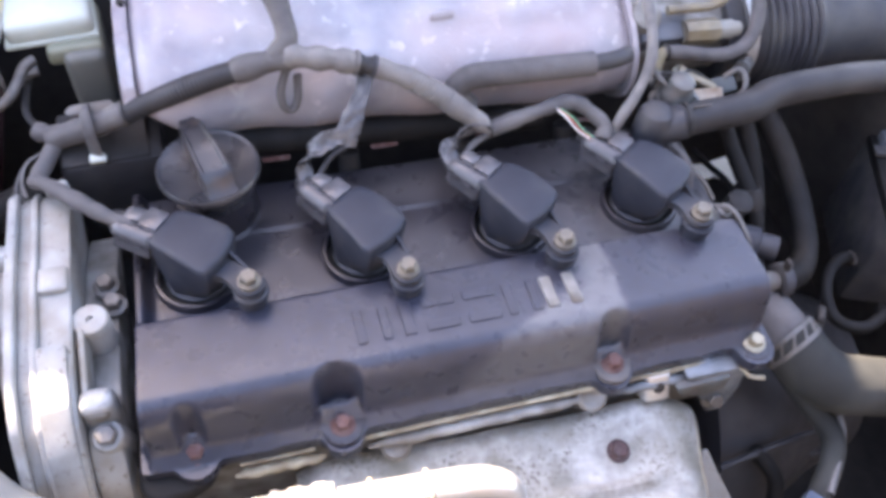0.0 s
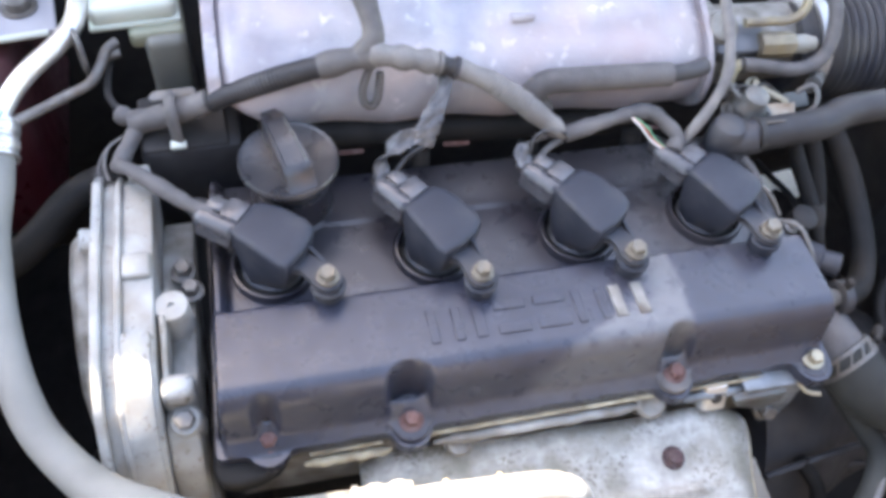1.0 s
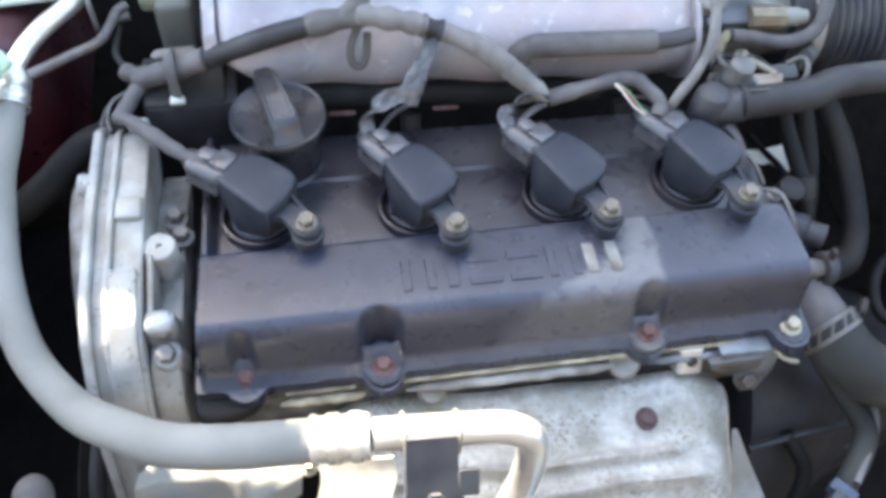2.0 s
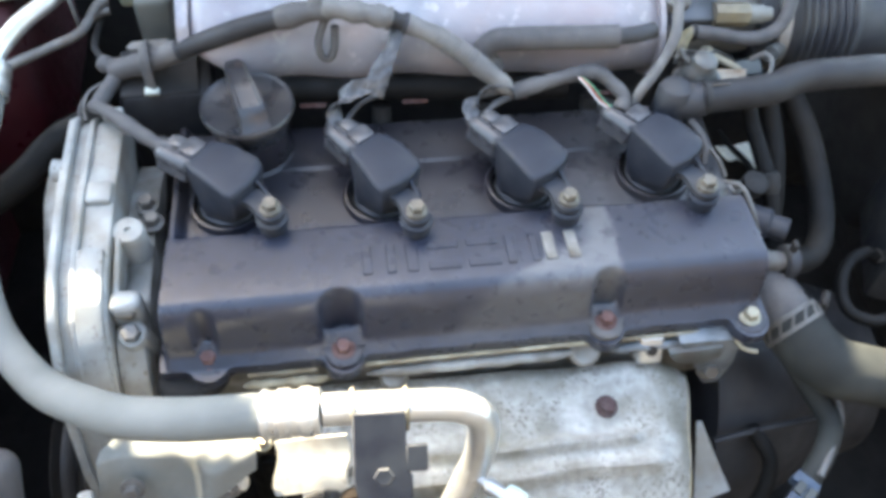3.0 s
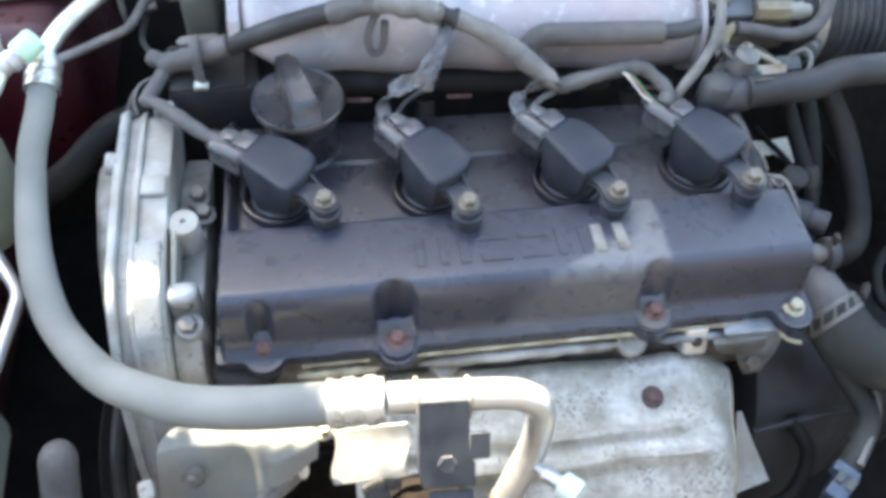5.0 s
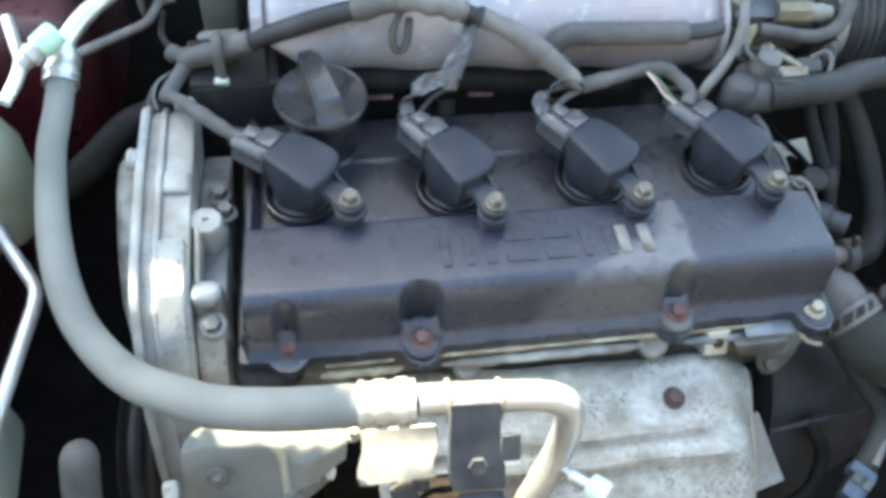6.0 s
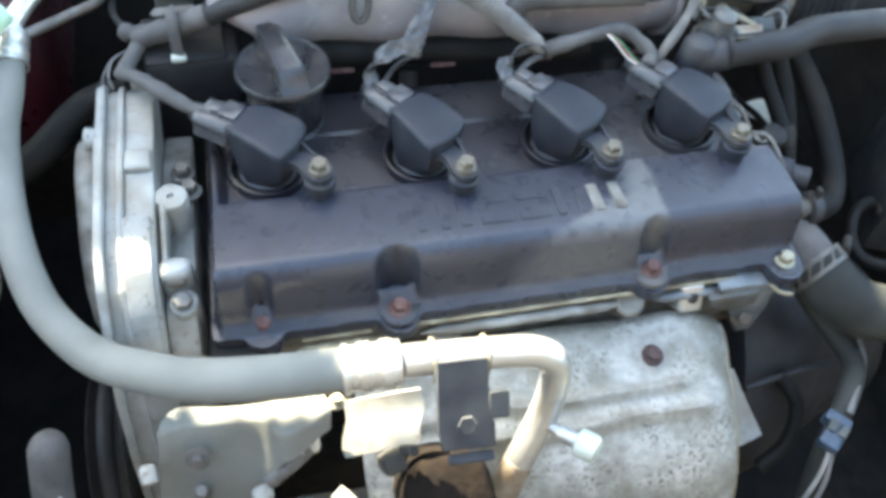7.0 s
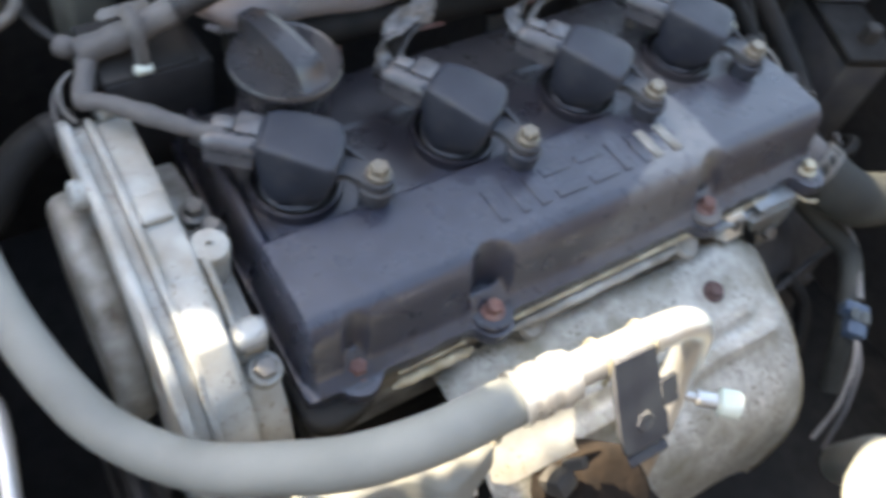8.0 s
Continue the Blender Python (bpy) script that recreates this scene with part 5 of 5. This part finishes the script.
part("knob", lathe([(0.008, -0.012), (0.0095, -0.01), (0.0095, 0.0), (0.006, 0.002)], (0.348, 0.034, -0.040), (0.1, -0.2, 1), 20), M_DARK, endb)

cool = thing("coolant_hose", (0.4, -0.09, -0.1), "thick black coolant hose held by a wide spring clamp", "hose")
CH = [(0.3585, -0.0520, -0.0898), (0.3630, -0.0610, -0.0920), (0.3730, -0.0770, -0.0980), (0.3900, -0.0870, -0.1060), (0.4130, -0.0890, -0.1150), (0.4670, -0.0930, -0.1350), (0.5300, -0.1050, -0.1500)]
part("hose", tube(CH, 0.0215, 28), M_COOL, cool)
part("outlet", tube([(0.335, -0.004, -0.083), (0.346, -0.022, -0.085), (0.3545, -0.040, -0.0875), (0.3610, -0.0570, -0.0910)], lambda t: 0.0205 - 0.001 * sstep(0.35, 0.55, t), 26), M_LOOM, cool, "dull cast metal water outlet")
c0, c1 = Vector((0.3590, -0.0530, -0.0900)), Vector((0.3632, -0.0615, -0.0921))
for k in range(2):
    q = c0.lerp(c1, k)
    band_clip = part("clamp", lathe([(0.0216, -0.0016), (0.0228, -0.0014), (0.0228, 0.0014), (0.0216, 0.0016)], q, c1 - c0, 36), M_DULL, cool, "wide steel spring clamp")
turn = Vector((0, 0, 1)).rotation_difference(c1 - c0).to_matrix()
b = bmesh.new()
for k in range(13):
    a = 2 * math.pi * k / 13
    w = turn @ Vector((math.cos(a), math.sin(a), 0))
    side = turn @ Vector((math.cos(a + 0.34), math.sin(a + 0.34), 0))
    tube([c0 + 0.0222 * w, c1 + 0.0222 * side], 0.0011, 6, bm=b, smoothed=False)
part("clamp_lattice", b, M_DULL, band_clip, "open lattice of the spring clamp")
part("clamp_ear", box((0.006, 0.014, 0.012), frame_of((0.386, -0.047, -0.080), (0.8, -0.5, 0.2)), 0.002, 1), M_DARK, band_clip)

lowp = thing("lower_pipe", (0.38, -0.11, -0.15), "dull grey-green rubber pipe running down beside the gearbox", "pipe")
part("pipe", tube([(0.372, -0.05, -0.13), (0.384, -0.08, -0.14), (0.396, -0.108, -0.151), (0.389, -0.126, -0.16), (0.375, -0.142, -0.168), (0.360, -0.162, -0.185), (0.35, -0.185, -0.22)], 0.0085, 18), M_COOL, lowp)
part("steel_rod", tube([(0.404, -0.079, -0.140), (0.405, -0.096, -0.145), (0.402, -0.111, -0.150), (0.390, -0.129, -0.155), (0.378, -0.145, -0.160)], 0.0032, 10), M_DULL, lowp, "dull steel rod beside the pipe")
conn = thing("wire_connector", (0.365, -0.15, -0.16), "pale blue wire connector with thin wires", "connector")
CD = Vector((-0.74, -0.63, -0.2))
shell = part("shell", box((0.024, 0.0150, 0.012), frame_of((0.3580, -0.1590, -0.1610), CD), 0.002, 2), M_BLUE, conn)
part("collar", box((0.009, 0.0188, 0.0145), frame_of((0.3635, -0.1502, -0.1585), CD), 0.0015, 2), M_BLUE, conn)
part("cell", box((0.010, 0.0066, 0.0026), frame_of((0.3595, -0.1575, -0.1532), CD) @ pose(0, 0.0040, 0), 0.0008, 1), M_GREY, shell)
part("cell", box((0.010, 0.0066, 0.0026), frame_of((0.3595, -0.1575, -0.1532), CD) @ pose(0, -0.0040, 0), 0.0008, 1), M_GREY, shell)
part("wire", tube([(0.3510, -0.1700, -0.1650), (0.3390, -0.1840, -0.1730), (0.3190, -0.2000, -0.1910), (0.3040, -0.2090, -0.2210)], 0.0018, 8), M_LOOMP, conn, "pale grey thin wire")
part("wire", tube([(0.3530, -0.1710, -0.1660), (0.3440, -0.1870, -0.1750), (0.3290, -0.2040, -0.1960), (0.3140, -0.2190, -0.2310)], 0.0018, 8), M_LOOM, conn)

gear = thing("gearbox_housing", (0.42, -0.02, -0.5), "grimy brown-grey gearbox casting in the shade", "gearbox")
part("bell", lathe([(0.10, -0.03), (0.128, -0.02), (0.132, 0.02), (0.118, 0.05), (0.09, 0.11), (0.075, 0.16), (0.03, 0.165)], (0.335, 0.0, -0.27), (1, 0, -0.1), 44), M_RUB, gear)
for k in range(5):
    part("rib", box((0.09, 0.006, 0.02), pose(0.40, -0.09 + 0.04 * k, -0.165 - 0.03 * abs(k - 2.4), 0, 18, 0), 0.002, 1), M_RUB, gear)
part("seam_rib", tube([(0.312, -0.108, -0.170), (0.338, -0.104, -0.169), (0.362, -0.100, -0.170), (0.409, -0.093, -0.176)], 0.0030, 8), M_RUB, gear)
part("pipe", tube([(0.345, -0.10, -0.17), (0.36, -0.12, -0.19), (0.352, -0.14, -0.215), (0.33, -0.15, -0.23)], 0.006, 12), M_PITCH, gear)

airbox = thing("air_filter_box", (0.6, 0.16, -0.23), "dark plastic air filter box with grey clips", "air box")
part("body", box((0.15, 0.16, 0.18), pose(0.6, 0.20, -0.14, 0, 0, 4), 0.015, 3), M_DARK, airbox)
part("lid", box((0.154, 0.164, 0.02), pose(0.6, 0.20, -0.043, 0, 0, 4), 0.006, 2), M_DARK, airbox)
batt = thing("battery", (0.50, -0.06, -0.15), "grey-blue battery edge in the shade", "battery")
BM = pose(0.548, 0.088, -0.150, 0, 0, -20)
part("case", box((0.050, 0.150, 0.10), BM, 0.006, 2), M_SOOT, batt)
part("top_edge", box((0.053, 0.153, 0.010), BM @ pose(0, 0, 0.052), 0.003, 2), M_PITCH, batt)
part("terminal_cover", box((0.020, 0.034, 0.012), BM @ pose(-0.010, 0.030, 0.060), 0.003, 2), M_BATT, batt, "dusty blue-grey cover")
part("strap", box((0.056, 0.012, 0.004), BM @ pose(0, 0.004, 0.060), 0.001, 1), M_SOOT, batt, "black hold-down strap")
part("terminal", lathe([(0.008, 0.0), (0.008, 0.014), (0.006, 0.016)], BM @ Vector((0.004, -0.05, 0.056)), (0, 0, 1), 16), M_DARK, batt)
cable = thing("battery_cable", (0.44, -0.01, -0.2), "looped black battery cable beside the gearbox", "cable")
part("cable", tube([(0.50, 0.04, -0.16), (0.468, 0.024, -0.125), (0.446, 0.012, -0.12), (0.432, -0.008, -0.122), (0.433, -0.028, -0.128), (0.452, -0.038, -0.13), (0.478, -0.028, -0.135), (0.50, -0.01, -0.16)], 0.0048, 16), M_PITCH, cable)
part("lug", box((0.016, 0.012, 0.004), pose(0.499, 0.04, -0.155, 0, 20, 30), 0.001, 1), M_DULL, cable)

# Pale sheets added in place of sunlit ground showing through the gap.
tag = thing("bright_gap_sheet", (0.36, 0.082, -0.066), "added cream sheets in place of the bright gap behind the cover's end", "paper tag")
TM = pose(0.3655, 0.083, -0.066)
part("sheet", prism([(-0.007, 0.011), (0.007, 0.013), (0.020, 0.009), (0.019, -0.002), (0.016, -0.009), (-0.001, -0.015), (-0.004, -0.008), (-0.009, -0.003)], -0.0004, 0.0004, TM @ pose(0, 0, 0, 4, -3, 0)), M_BRIGHT_GAP, tag)
part("scrap", prism([(-0.023, 0.011), (-0.012, 0.010), (-0.009, -0.003), (-0.014, -0.005), (-0.0175, -0.004), (-0.021, 0.004)], -0.0004, 0.0004, TM), M_BRIGHT_GAP, tag)
part("dark_wire", tube([(0.347, 0.104, -0.060), (0.352, 0.088, -0.060), (0.361, 0.070, -0.062), (0.368, 0.055, -0.070)], 0.0024, 8), M_PITCH, tag)

# ---- wiring harness ----
loom = thing("wiring_harness", (0.03, 0.12, 0.03), "dusty taped engine wiring harness with corrugated sleeves", "wiring harness")
MAIN = [(-0.1085, 0.134, 0.001), (-0.09, 0.131, 0.008), (-0.068, 0.1285, 0.018), (-0.040, 0.1265, 0.030), (-0.012, 0.125, 0.0415), (0.015, 0.124, 0.050), (0.038, 0.123, 0.056)]
part("sleeve", tube([MAIN[0], MAIN[1], MAIN[2], (-0.057, 0.1278, 0.0228)], lambda t: 0.0080 - 0.0006 * t + 0.0004 * math.sin(23 * t), 18), M_LOOM, loom)
part("sleeve_cuff", lathe([(0.0066, -0.0012), (0.0080, -0.001), (0.0080, 0.0008), (0.0066, 0.0014)], (-0.0572, 0.1278, 0.0228), (0.92, -0.06, 0.40), 20), M_RUB, loom)
rib = lambda t: 0.0069 + (0.0002 + 0.0004 * math.exp(-((t - 0.45) / 0.16) ** 2)) * (0.5 + 0.5 * math.cos(t * 2 * math.pi * 40))
part("corrugated_sleeve", tube([(-0.062, 0.1281, 0.0207), MAIN[3], MAIN[4], MAIN[5], MAIN[6]], rib, 18, 0.0006), M_RUB, loom, "black corrugated sleeve")
part("taped_joint", tube([(0.012, 0.124, 0.049), (0.030, 0.123, 0.0545), (0.046, 0.122, 0.0575)], lambda t: 0.0078 + 0.0010 * math.sin(7 * t), 18), M_LOOM, loom)
part("sleeve", tube([(0.036, 0.123, 0.056), (0.046, 0.128, 0.066), (0.044, 0.145, 0.078), (0.040, 0.17, 0.084), (0.04, 0.2, 0.084)], lambda t: 0.0066 + 0.0020 * t + 0.0006 * math.sin(16 * t), 18), M_LOOM, loom)
part("sleeve", tube([(0.043, 0.122, 0.060), (0.056, 0.120, 0.058), (0.072, 0.1195, 0.0545), (0.0868, 0.1183, 0.0510)], lambda t: 0.0074 + 0.0010 * math.sin(17 * t), 18), M_LOOMP, loom)
part("sleeve_cuff", lathe([(0.0060, -0.0016), (0.0080, -0.0012), (0.0082, 0.0010), (0.0060, 0.0016)], (0.0870, 0.1182, 0.0508), (0.95, -0.1, -0.25), 22), M_DULL, loom, "pale cut end of the sleeve")
part("taped_joint", tube([(0.0875, 0.1182, 0.0507), (0.0925, 0.1176, 0.0492), (0.0975, 0.1168, 0.0477)], lambda t: 0.0058 + 0.0006 * math.sin(9 * t), 16), M_RUB, loom, "black tape between the sleeves")
part("sleeve_cuff", lathe([(0.0056, -0.0016), (0.0074, -0.0010), (0.0076, 0.0012), (0.0056, 0.0016)], (0.0978, 0.1166, 0.0476), (0.95, -0.16, -0.27), 22), M_SOOT, loom, "dark cut end of the sleeve")
part("sleeve", tube([(0.0980, 0.1165, 0.0475), (0.103, 0.1155, 0.046), (0.118, 0.110, 0.0415), (0.126, 0.107, 0.038)], lambda t: 0.0068 + 0.0004 * math.sin(11 * t), 18), M_LOOMP, loom)
part("corrugated_sleeve", tube([(0.119, 0.1098, 0.041), (0.132, 0.1045, 0.0345), (0.1435, 0.0995, 0.028)], lambda t: 0.0066 + 0.0013 * (0.5 + 0.5 * math.cos(t * 2 * math.pi * 11)), 18, 0.0005), M_LOOMP, loom)
part("sleeve", tube([(0.141, 0.1005, 0.029), (0.152, 0.096, 0.021), (0.163, 0.092, 0.013), (0.171, 0.089, 0.006)], lambda t: (0.0072 + 0.0006 * math.sin(8 * t)) * (1 - 0.5 * sstep(0.7, 1.0, t)), 18), M_LOOMP, loom)
part("branch", tube([(-0.106, 0.131, 0.000), (-0.112, 0.118, -0.003), (-0.1175, 0.104, -0.003), (-0.1165, 0.0985, 0.001), (-0.109, 0.092, 0.004), (-0.095, 0.080, 0.003), (-0.081, 0.0685, 0.001), (-0.071, 0.0615, -0.001), (-0.061, 0.0563, -0.002)], lambda t: 0.0050 + 0.0005 * math.sin(12 * t) + 0.0003 * math.sin(41 * t), 14), M_LOOM, loom)


def ribbon(pts, wide, across, thick=0.0007):
    """A crumpled strip of tape along pts; across: the way it is spread, turning from its start to its end."""
    line = spline(pts, 0.0015)
    strip_rows = []
    for i, p in enumerate(line):
        t = i / (len(line) - 1)
        d = (line[min(i + 1, len(line) - 1)] - line[max(i - 1, 0)]).normalized()
        side = Vector(across[0]).lerp(Vector(across[1]), t)
        side = (side - d * side.dot(d)).normalized()
        up = d.cross(side)
        w = wide(t) * (1 + 0.10 * math.sin(1.7 * i) * math.sin(0.43 * i))
        strip_rows.append([p + side * w * k / 4 + up * (0.0007 * math.sin(0.5 * i + 1.1 * k) * math.sin(0.37 * i) - 0.035 * w * k * k / 4) for k in range(-4, 5)])
    return skin(strip_rows, thick)


part("branch", ribbon([(0.093, 0.117, 0.047), (0.089, 0.107, 0.038), (0.082, 0.097, 0.030), (0.0755, 0.088, 0.020), (0.0735, 0.084, 0.013)], lambda t: 0.0058 - 0.0012 * math.sin(6 * t), ((0.9, -0.1, 0.3), (0.9, -0.3, -0.2))), M_TAPE, loom, "flattened silvery taped branch")
part("branch", ribbon([(0.077, 0.087, 0.016), (0.070, 0.0885, 0.0185), (0.061, 0.087, 0.0165), (0.052, 0.0835, 0.011), (0.0465, 0.079, 0.004), (0.0475, 0.073, -0.001), (0.0505, 0.069, -0.002)], lambda t: 0.0040 + 0.0025 * math.sin(3.1 * t), ((0.1, 0.6, 0.8), (0.8, 0.5, 0.1))), M_TAPE, loom, "curling silvery tape")
part("bare_lead", tube([(0.074, 0.085, 0.012), (0.064, 0.081, 0.009), (0.056, 0.0755, 0.002), (0.0525, 0.070, -0.001)], 0.0020, 10), M_RUB, loom)
part("branch", ribbon([(0.172, 0.089, 0.004), (0.165, 0.0885, 0.010), (0.156, 0.0875, 0.0115), (0.147, 0.085, 0.0095), (0.1405, 0.080, 0.004), (0.1415, 0.075, 0.0), (0.145, 0.0705, -0.002)], lambda t: 0.0062 - 0.0010 * t, ((0.1, -0.5, 0.85), (0.75, 0.6, 0.2))), M_TAPE, loom, "curling silvery tape")
part("bare_lead", tube([(0.170, 0.088, 0.003), (0.160, 0.083, 0.003), (0.152, 0.077, 0.0), (0.148, 0.071, -0.002)], 0.0024, 10), M_LOOM, loom)
part("branch", tube([(0.171, 0.0895, 0.006), (0.185, 0.0915, 0.009), (0.203, 0.094, 0.0125), (0.222, 0.097, 0.0145), (0.234, 0.096, 0.014), (0.243, 0.089, 0.010), (0.250, 0.081, 0.005), (0.247, 0.073, 0.0)], lambda t: 0.0054 + 0.0006 * math.sin(14 * t) + 0.0003 * math.sin(47 * t), 14), M_LOOM, loom)
for dx, mat in ((0.0, M_WHITE), (0.0022, M_REDW), (0.0042, M_GREEN)):
    part("bare_wire", tube([(0.217 + dx * 0.5, 0.090, 0.017), (0.223 + dx, 0.084, 0.013), (0.230 + dx, 0.078, 0.006), (0.239 + dx * 0.6, 0.0735, 0.001)], 0.0006, 8), mat, loom, "bare coloured wire")
part("sleeve", tube([(0.294, 0.18, 0.075), (0.293, 0.142, 0.054), (0.291, 0.122, 0.044), (0.286, 0.106, 0.034), (0.274, 0.092, 0.02), (0.262, 0.0835, 0.006), (0.256, 0.080, -0.012), (0.254, 0.079, -0.034)], lambda t: 0.0040 - 0.0004 * t + 0.0003 * math.sin(29 * t), 14), M_LOOMP, loom)
part("hanging_loop", tube([(0.044, 0.122, 0.05), (0.0385, 0.1165, 0.036), (0.0395, 0.1145, 0.024), (0.0445, 0.1145, 0.021), (0.0485, 0.116, 0.028), (0.050, 0.121, 0.044)], 0.0028, 10), M_LOOM, loom)
clip = thing("harness_clip", (-0.08, 0.128, 0.0), "grey plastic harness clip on a sheet metal tab", "clip")
part("band", tube([(-0.084, 0.143, 0.004), (-0.0835, 0.138, 0.020), (-0.0825, 0.129, 0.0245), (-0.0815, 0.120, 0.018), (-0.081, 0.1175, 0.004), (-0.081, 0.1185, -0.004)], 0.0042, 10, flat=0.35), M_LOOM, clip)
part("buckle", box((0.010, 0.006, 0.005), pose(-0.081, 0.1165, -0.004, 20, 0, 0), 0.001, 1), M_TANK, clip, "white buckle end")
part("tab", prism([(-0.016, -0.001), (-0.013, -0.0045), (0.012, -0.0045), (0.015, -0.001), (0.013, 0.0035), (-0.012, 0.0035)], -0.0012, 0.0012, pose(-0.081, 0.1425, 0.016, 8, 0, 5), 0.0006, 1), M_DULL, clip)
part("end_knob", lathe([(0.0035, -0.004), (0.0058, -0.002), (0.0066, 0.003), (0.0055, 0.007), (0.0025, 0.0085)], (-0.1125, 0.140, 0.0), (-0.8, 0.5, 0.2), 20), M_LOOM, clip)
mount = thing("engine_mount", (-0.07, 0.13, -0.06), "dark dusty mount block under the harness", "engine mount")
part("body", box((0.066, 0.04, 0.075), pose(-0.074, 0.134, -0.045, 0, 0, 4), 0.006, 2), M_RUB, mount)
part("plate", box((0.056, 0.044, 0.005), pose(-0.078, 0.138, -0.006, 8, 0, 4), 0.0015, 1), M_DARK, mount)
part("wire", tube([(-0.118, 0.128, -0.006), (-0.128, 0.118, -0.008), (-0.132, 0.105, -0.012), (-0.127, 0.092, -0.01)], 0.0012, 10), M_LOOM, mount)
part("wire", tube([(-0.116, 0.127, -0.004), (-0.1245, 0.119, -0.004), (-0.1275, 0.107, -0.008), (-0.124, 0.094, -0.008)], 0.0010, 10), M_LOOMP, mount)
part("wire", tube([(-0.115, 0.142, 0.002), (-0.123, 0.155, 0.004), (-0.126, 0.175, 0.0), (-0.125, 0.195, 0.0)], 0.0025, 10), M_DARK, mount)

# ---- left side of the bay ----
bh = thing("heater_hose", (-0.17, 0.09, -0.05), "dull black heater hose in the shade", "hose")
part("hose", tube([(-0.120, 0.118, -0.035), (-0.143, 0.115, -0.037), (-0.160, 0.106, -0.044), (-0.178, 0.092, -0.055), (-0.198, 0.082, -0.066), (-0.235, 0.072, -0.085)], 0.0115, 20), M_PITCH, bh)
part("clamp", lathe([(0.0118, -0.004), (0.0125, -0.0036), (0.0125, 0.0036), (0.0118, 0.004)], (-0.134, 0.1165, -0.0360), (1, 0.2, 0.1), 24), M_DARK, bh)
ps = thing("power_steering_reservoir", (-0.235, 0.07, -0.08), "pale translucent power steering reservoir, part filled", "reservoir")
part("body", lathe([(0.020, -0.075), (0.030, -0.07), (0.035, -0.05), (0.036, -0.02), (0.0345, 0.0), (0.026, 0.018), (0.015, 0.024), (0.006, 0.025)], (-0.249, 0.075, -0.022), (0.05, 0.1, 1), 36), M_TANKP, ps)
part("neck", lathe([(0.016, 0.02), (0.016, 0.034), (0.019, 0.035), (0.019, 0.05), (0.012, 0.052)], (-0.249, 0.075, -0.022), (0.05, 0.1, 1), 30), M_TANK, ps)
tank = thing("coolant_overflow_tank", (-0.27, -0.1, -0.16), "pale mint translucent overflow tank", "reservoir")
part("body", box((0.09, 0.16, 0.16), pose(-0.286, -0.118, -0.125, 0, 0, 4), 0.014, 4), M_TANK, tank)
part("neck", lathe([(0.016, -0.01), (0.016, 0.012), (0.019, 0.013), (0.019, 0.028), (0.01, 0.03)], (-0.285, -0.09, -0.04), (0, 0, 1), 28), M_TANK, tank)
tp = thing("silver_pipe", (-0.215, -0.02, -0.06), "thin scuffed silver coolant pipe with a bend", "pipe")
part("pipe", tube([(-0.262, 0.075, -0.04), (-0.245, 0.052, -0.052), (-0.231, 0.031, -0.060), (-0.2145, 0.006, -0.066), (-0.206, -0.008, -0.066), (-0.2045, -0.022, -0.066), (-0.2085, -0.05, -0.068), (-0.2160, -0.09, -0.074), (-0.2270, -0.14, -0.085)], 0.0048, 14), M_STEEL, tp)
brake = thing("brake_fluid_reservoir", (-0.1, 0.22, -0.02), "yellowed translucent brake fluid reservoir with a pale lid", "reservoir")
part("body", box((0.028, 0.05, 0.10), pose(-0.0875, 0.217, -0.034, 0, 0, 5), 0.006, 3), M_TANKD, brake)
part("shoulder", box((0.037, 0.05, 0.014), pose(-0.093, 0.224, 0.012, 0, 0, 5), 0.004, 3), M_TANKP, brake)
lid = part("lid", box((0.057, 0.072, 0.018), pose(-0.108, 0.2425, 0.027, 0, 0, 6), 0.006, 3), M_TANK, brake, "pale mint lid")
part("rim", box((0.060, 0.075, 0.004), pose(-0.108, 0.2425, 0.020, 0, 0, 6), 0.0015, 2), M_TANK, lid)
part("cap", lathe([(0.018, 0.0), (0.019, 0.002), (0.019, 0.014), (0.016, 0.017), (0.004, 0.018)], (-0.106, 0.254, 0.036), (0, 0, 1), 28), M_YELLOW, lid, "yellow screw cap")
plate = thing("strut_mount_plate", (-0.19, 0.25, 0.0), "grey metal strut mount plate on the red fender", "bracket")
top_plate = part("plate", box((0.09, 0.052, 0.003), pose(-0.205, 0.233, 0.012, 0, 0, 8), 0.001, 1), M_PLATE, plate)
part("rolled_edge", tube([(-0.246, 0.2015, 0.0115), (-0.205, 0.2068, 0.0115), (-0.1625, 0.213, 0.0115)], 0.0026, 10), M_TANK, top_plate, "pale rolled front edge")
part("nut", lathe([(0.0125, 0.0), (0.0125, 0.002), (0.009, 0.0025), (0.009, 0.009), (0.0075, 0.0105), (0.003, 0.0108)], (-0.183, 0.238, 0.0135), (0, 0, 1), 24), M_DULL, top_plate, "round steel nut")
part("tower", box((0.13, 0.2, 0.16), pose(-0.255, 0.26, -0.075, 0, 0, 3), 0.02, 3), M_RED, plate, "dark red painted strut tower")

rad = thing("radiator_hose", (0.29, -0.26, -0.3), "dusty radiator hose bend near the front of the bay", "hose")
part("hose", tube([(0.36, -0.235, -0.28), (0.315, -0.246, -0.19), (0.280, -0.2515, -0.160), (0.256, -0.262, -0.158), (0.252, -0.29, -0.175), (0.255, -0.36, -0.23)], 0.017, 24), M_HOSE, rad)
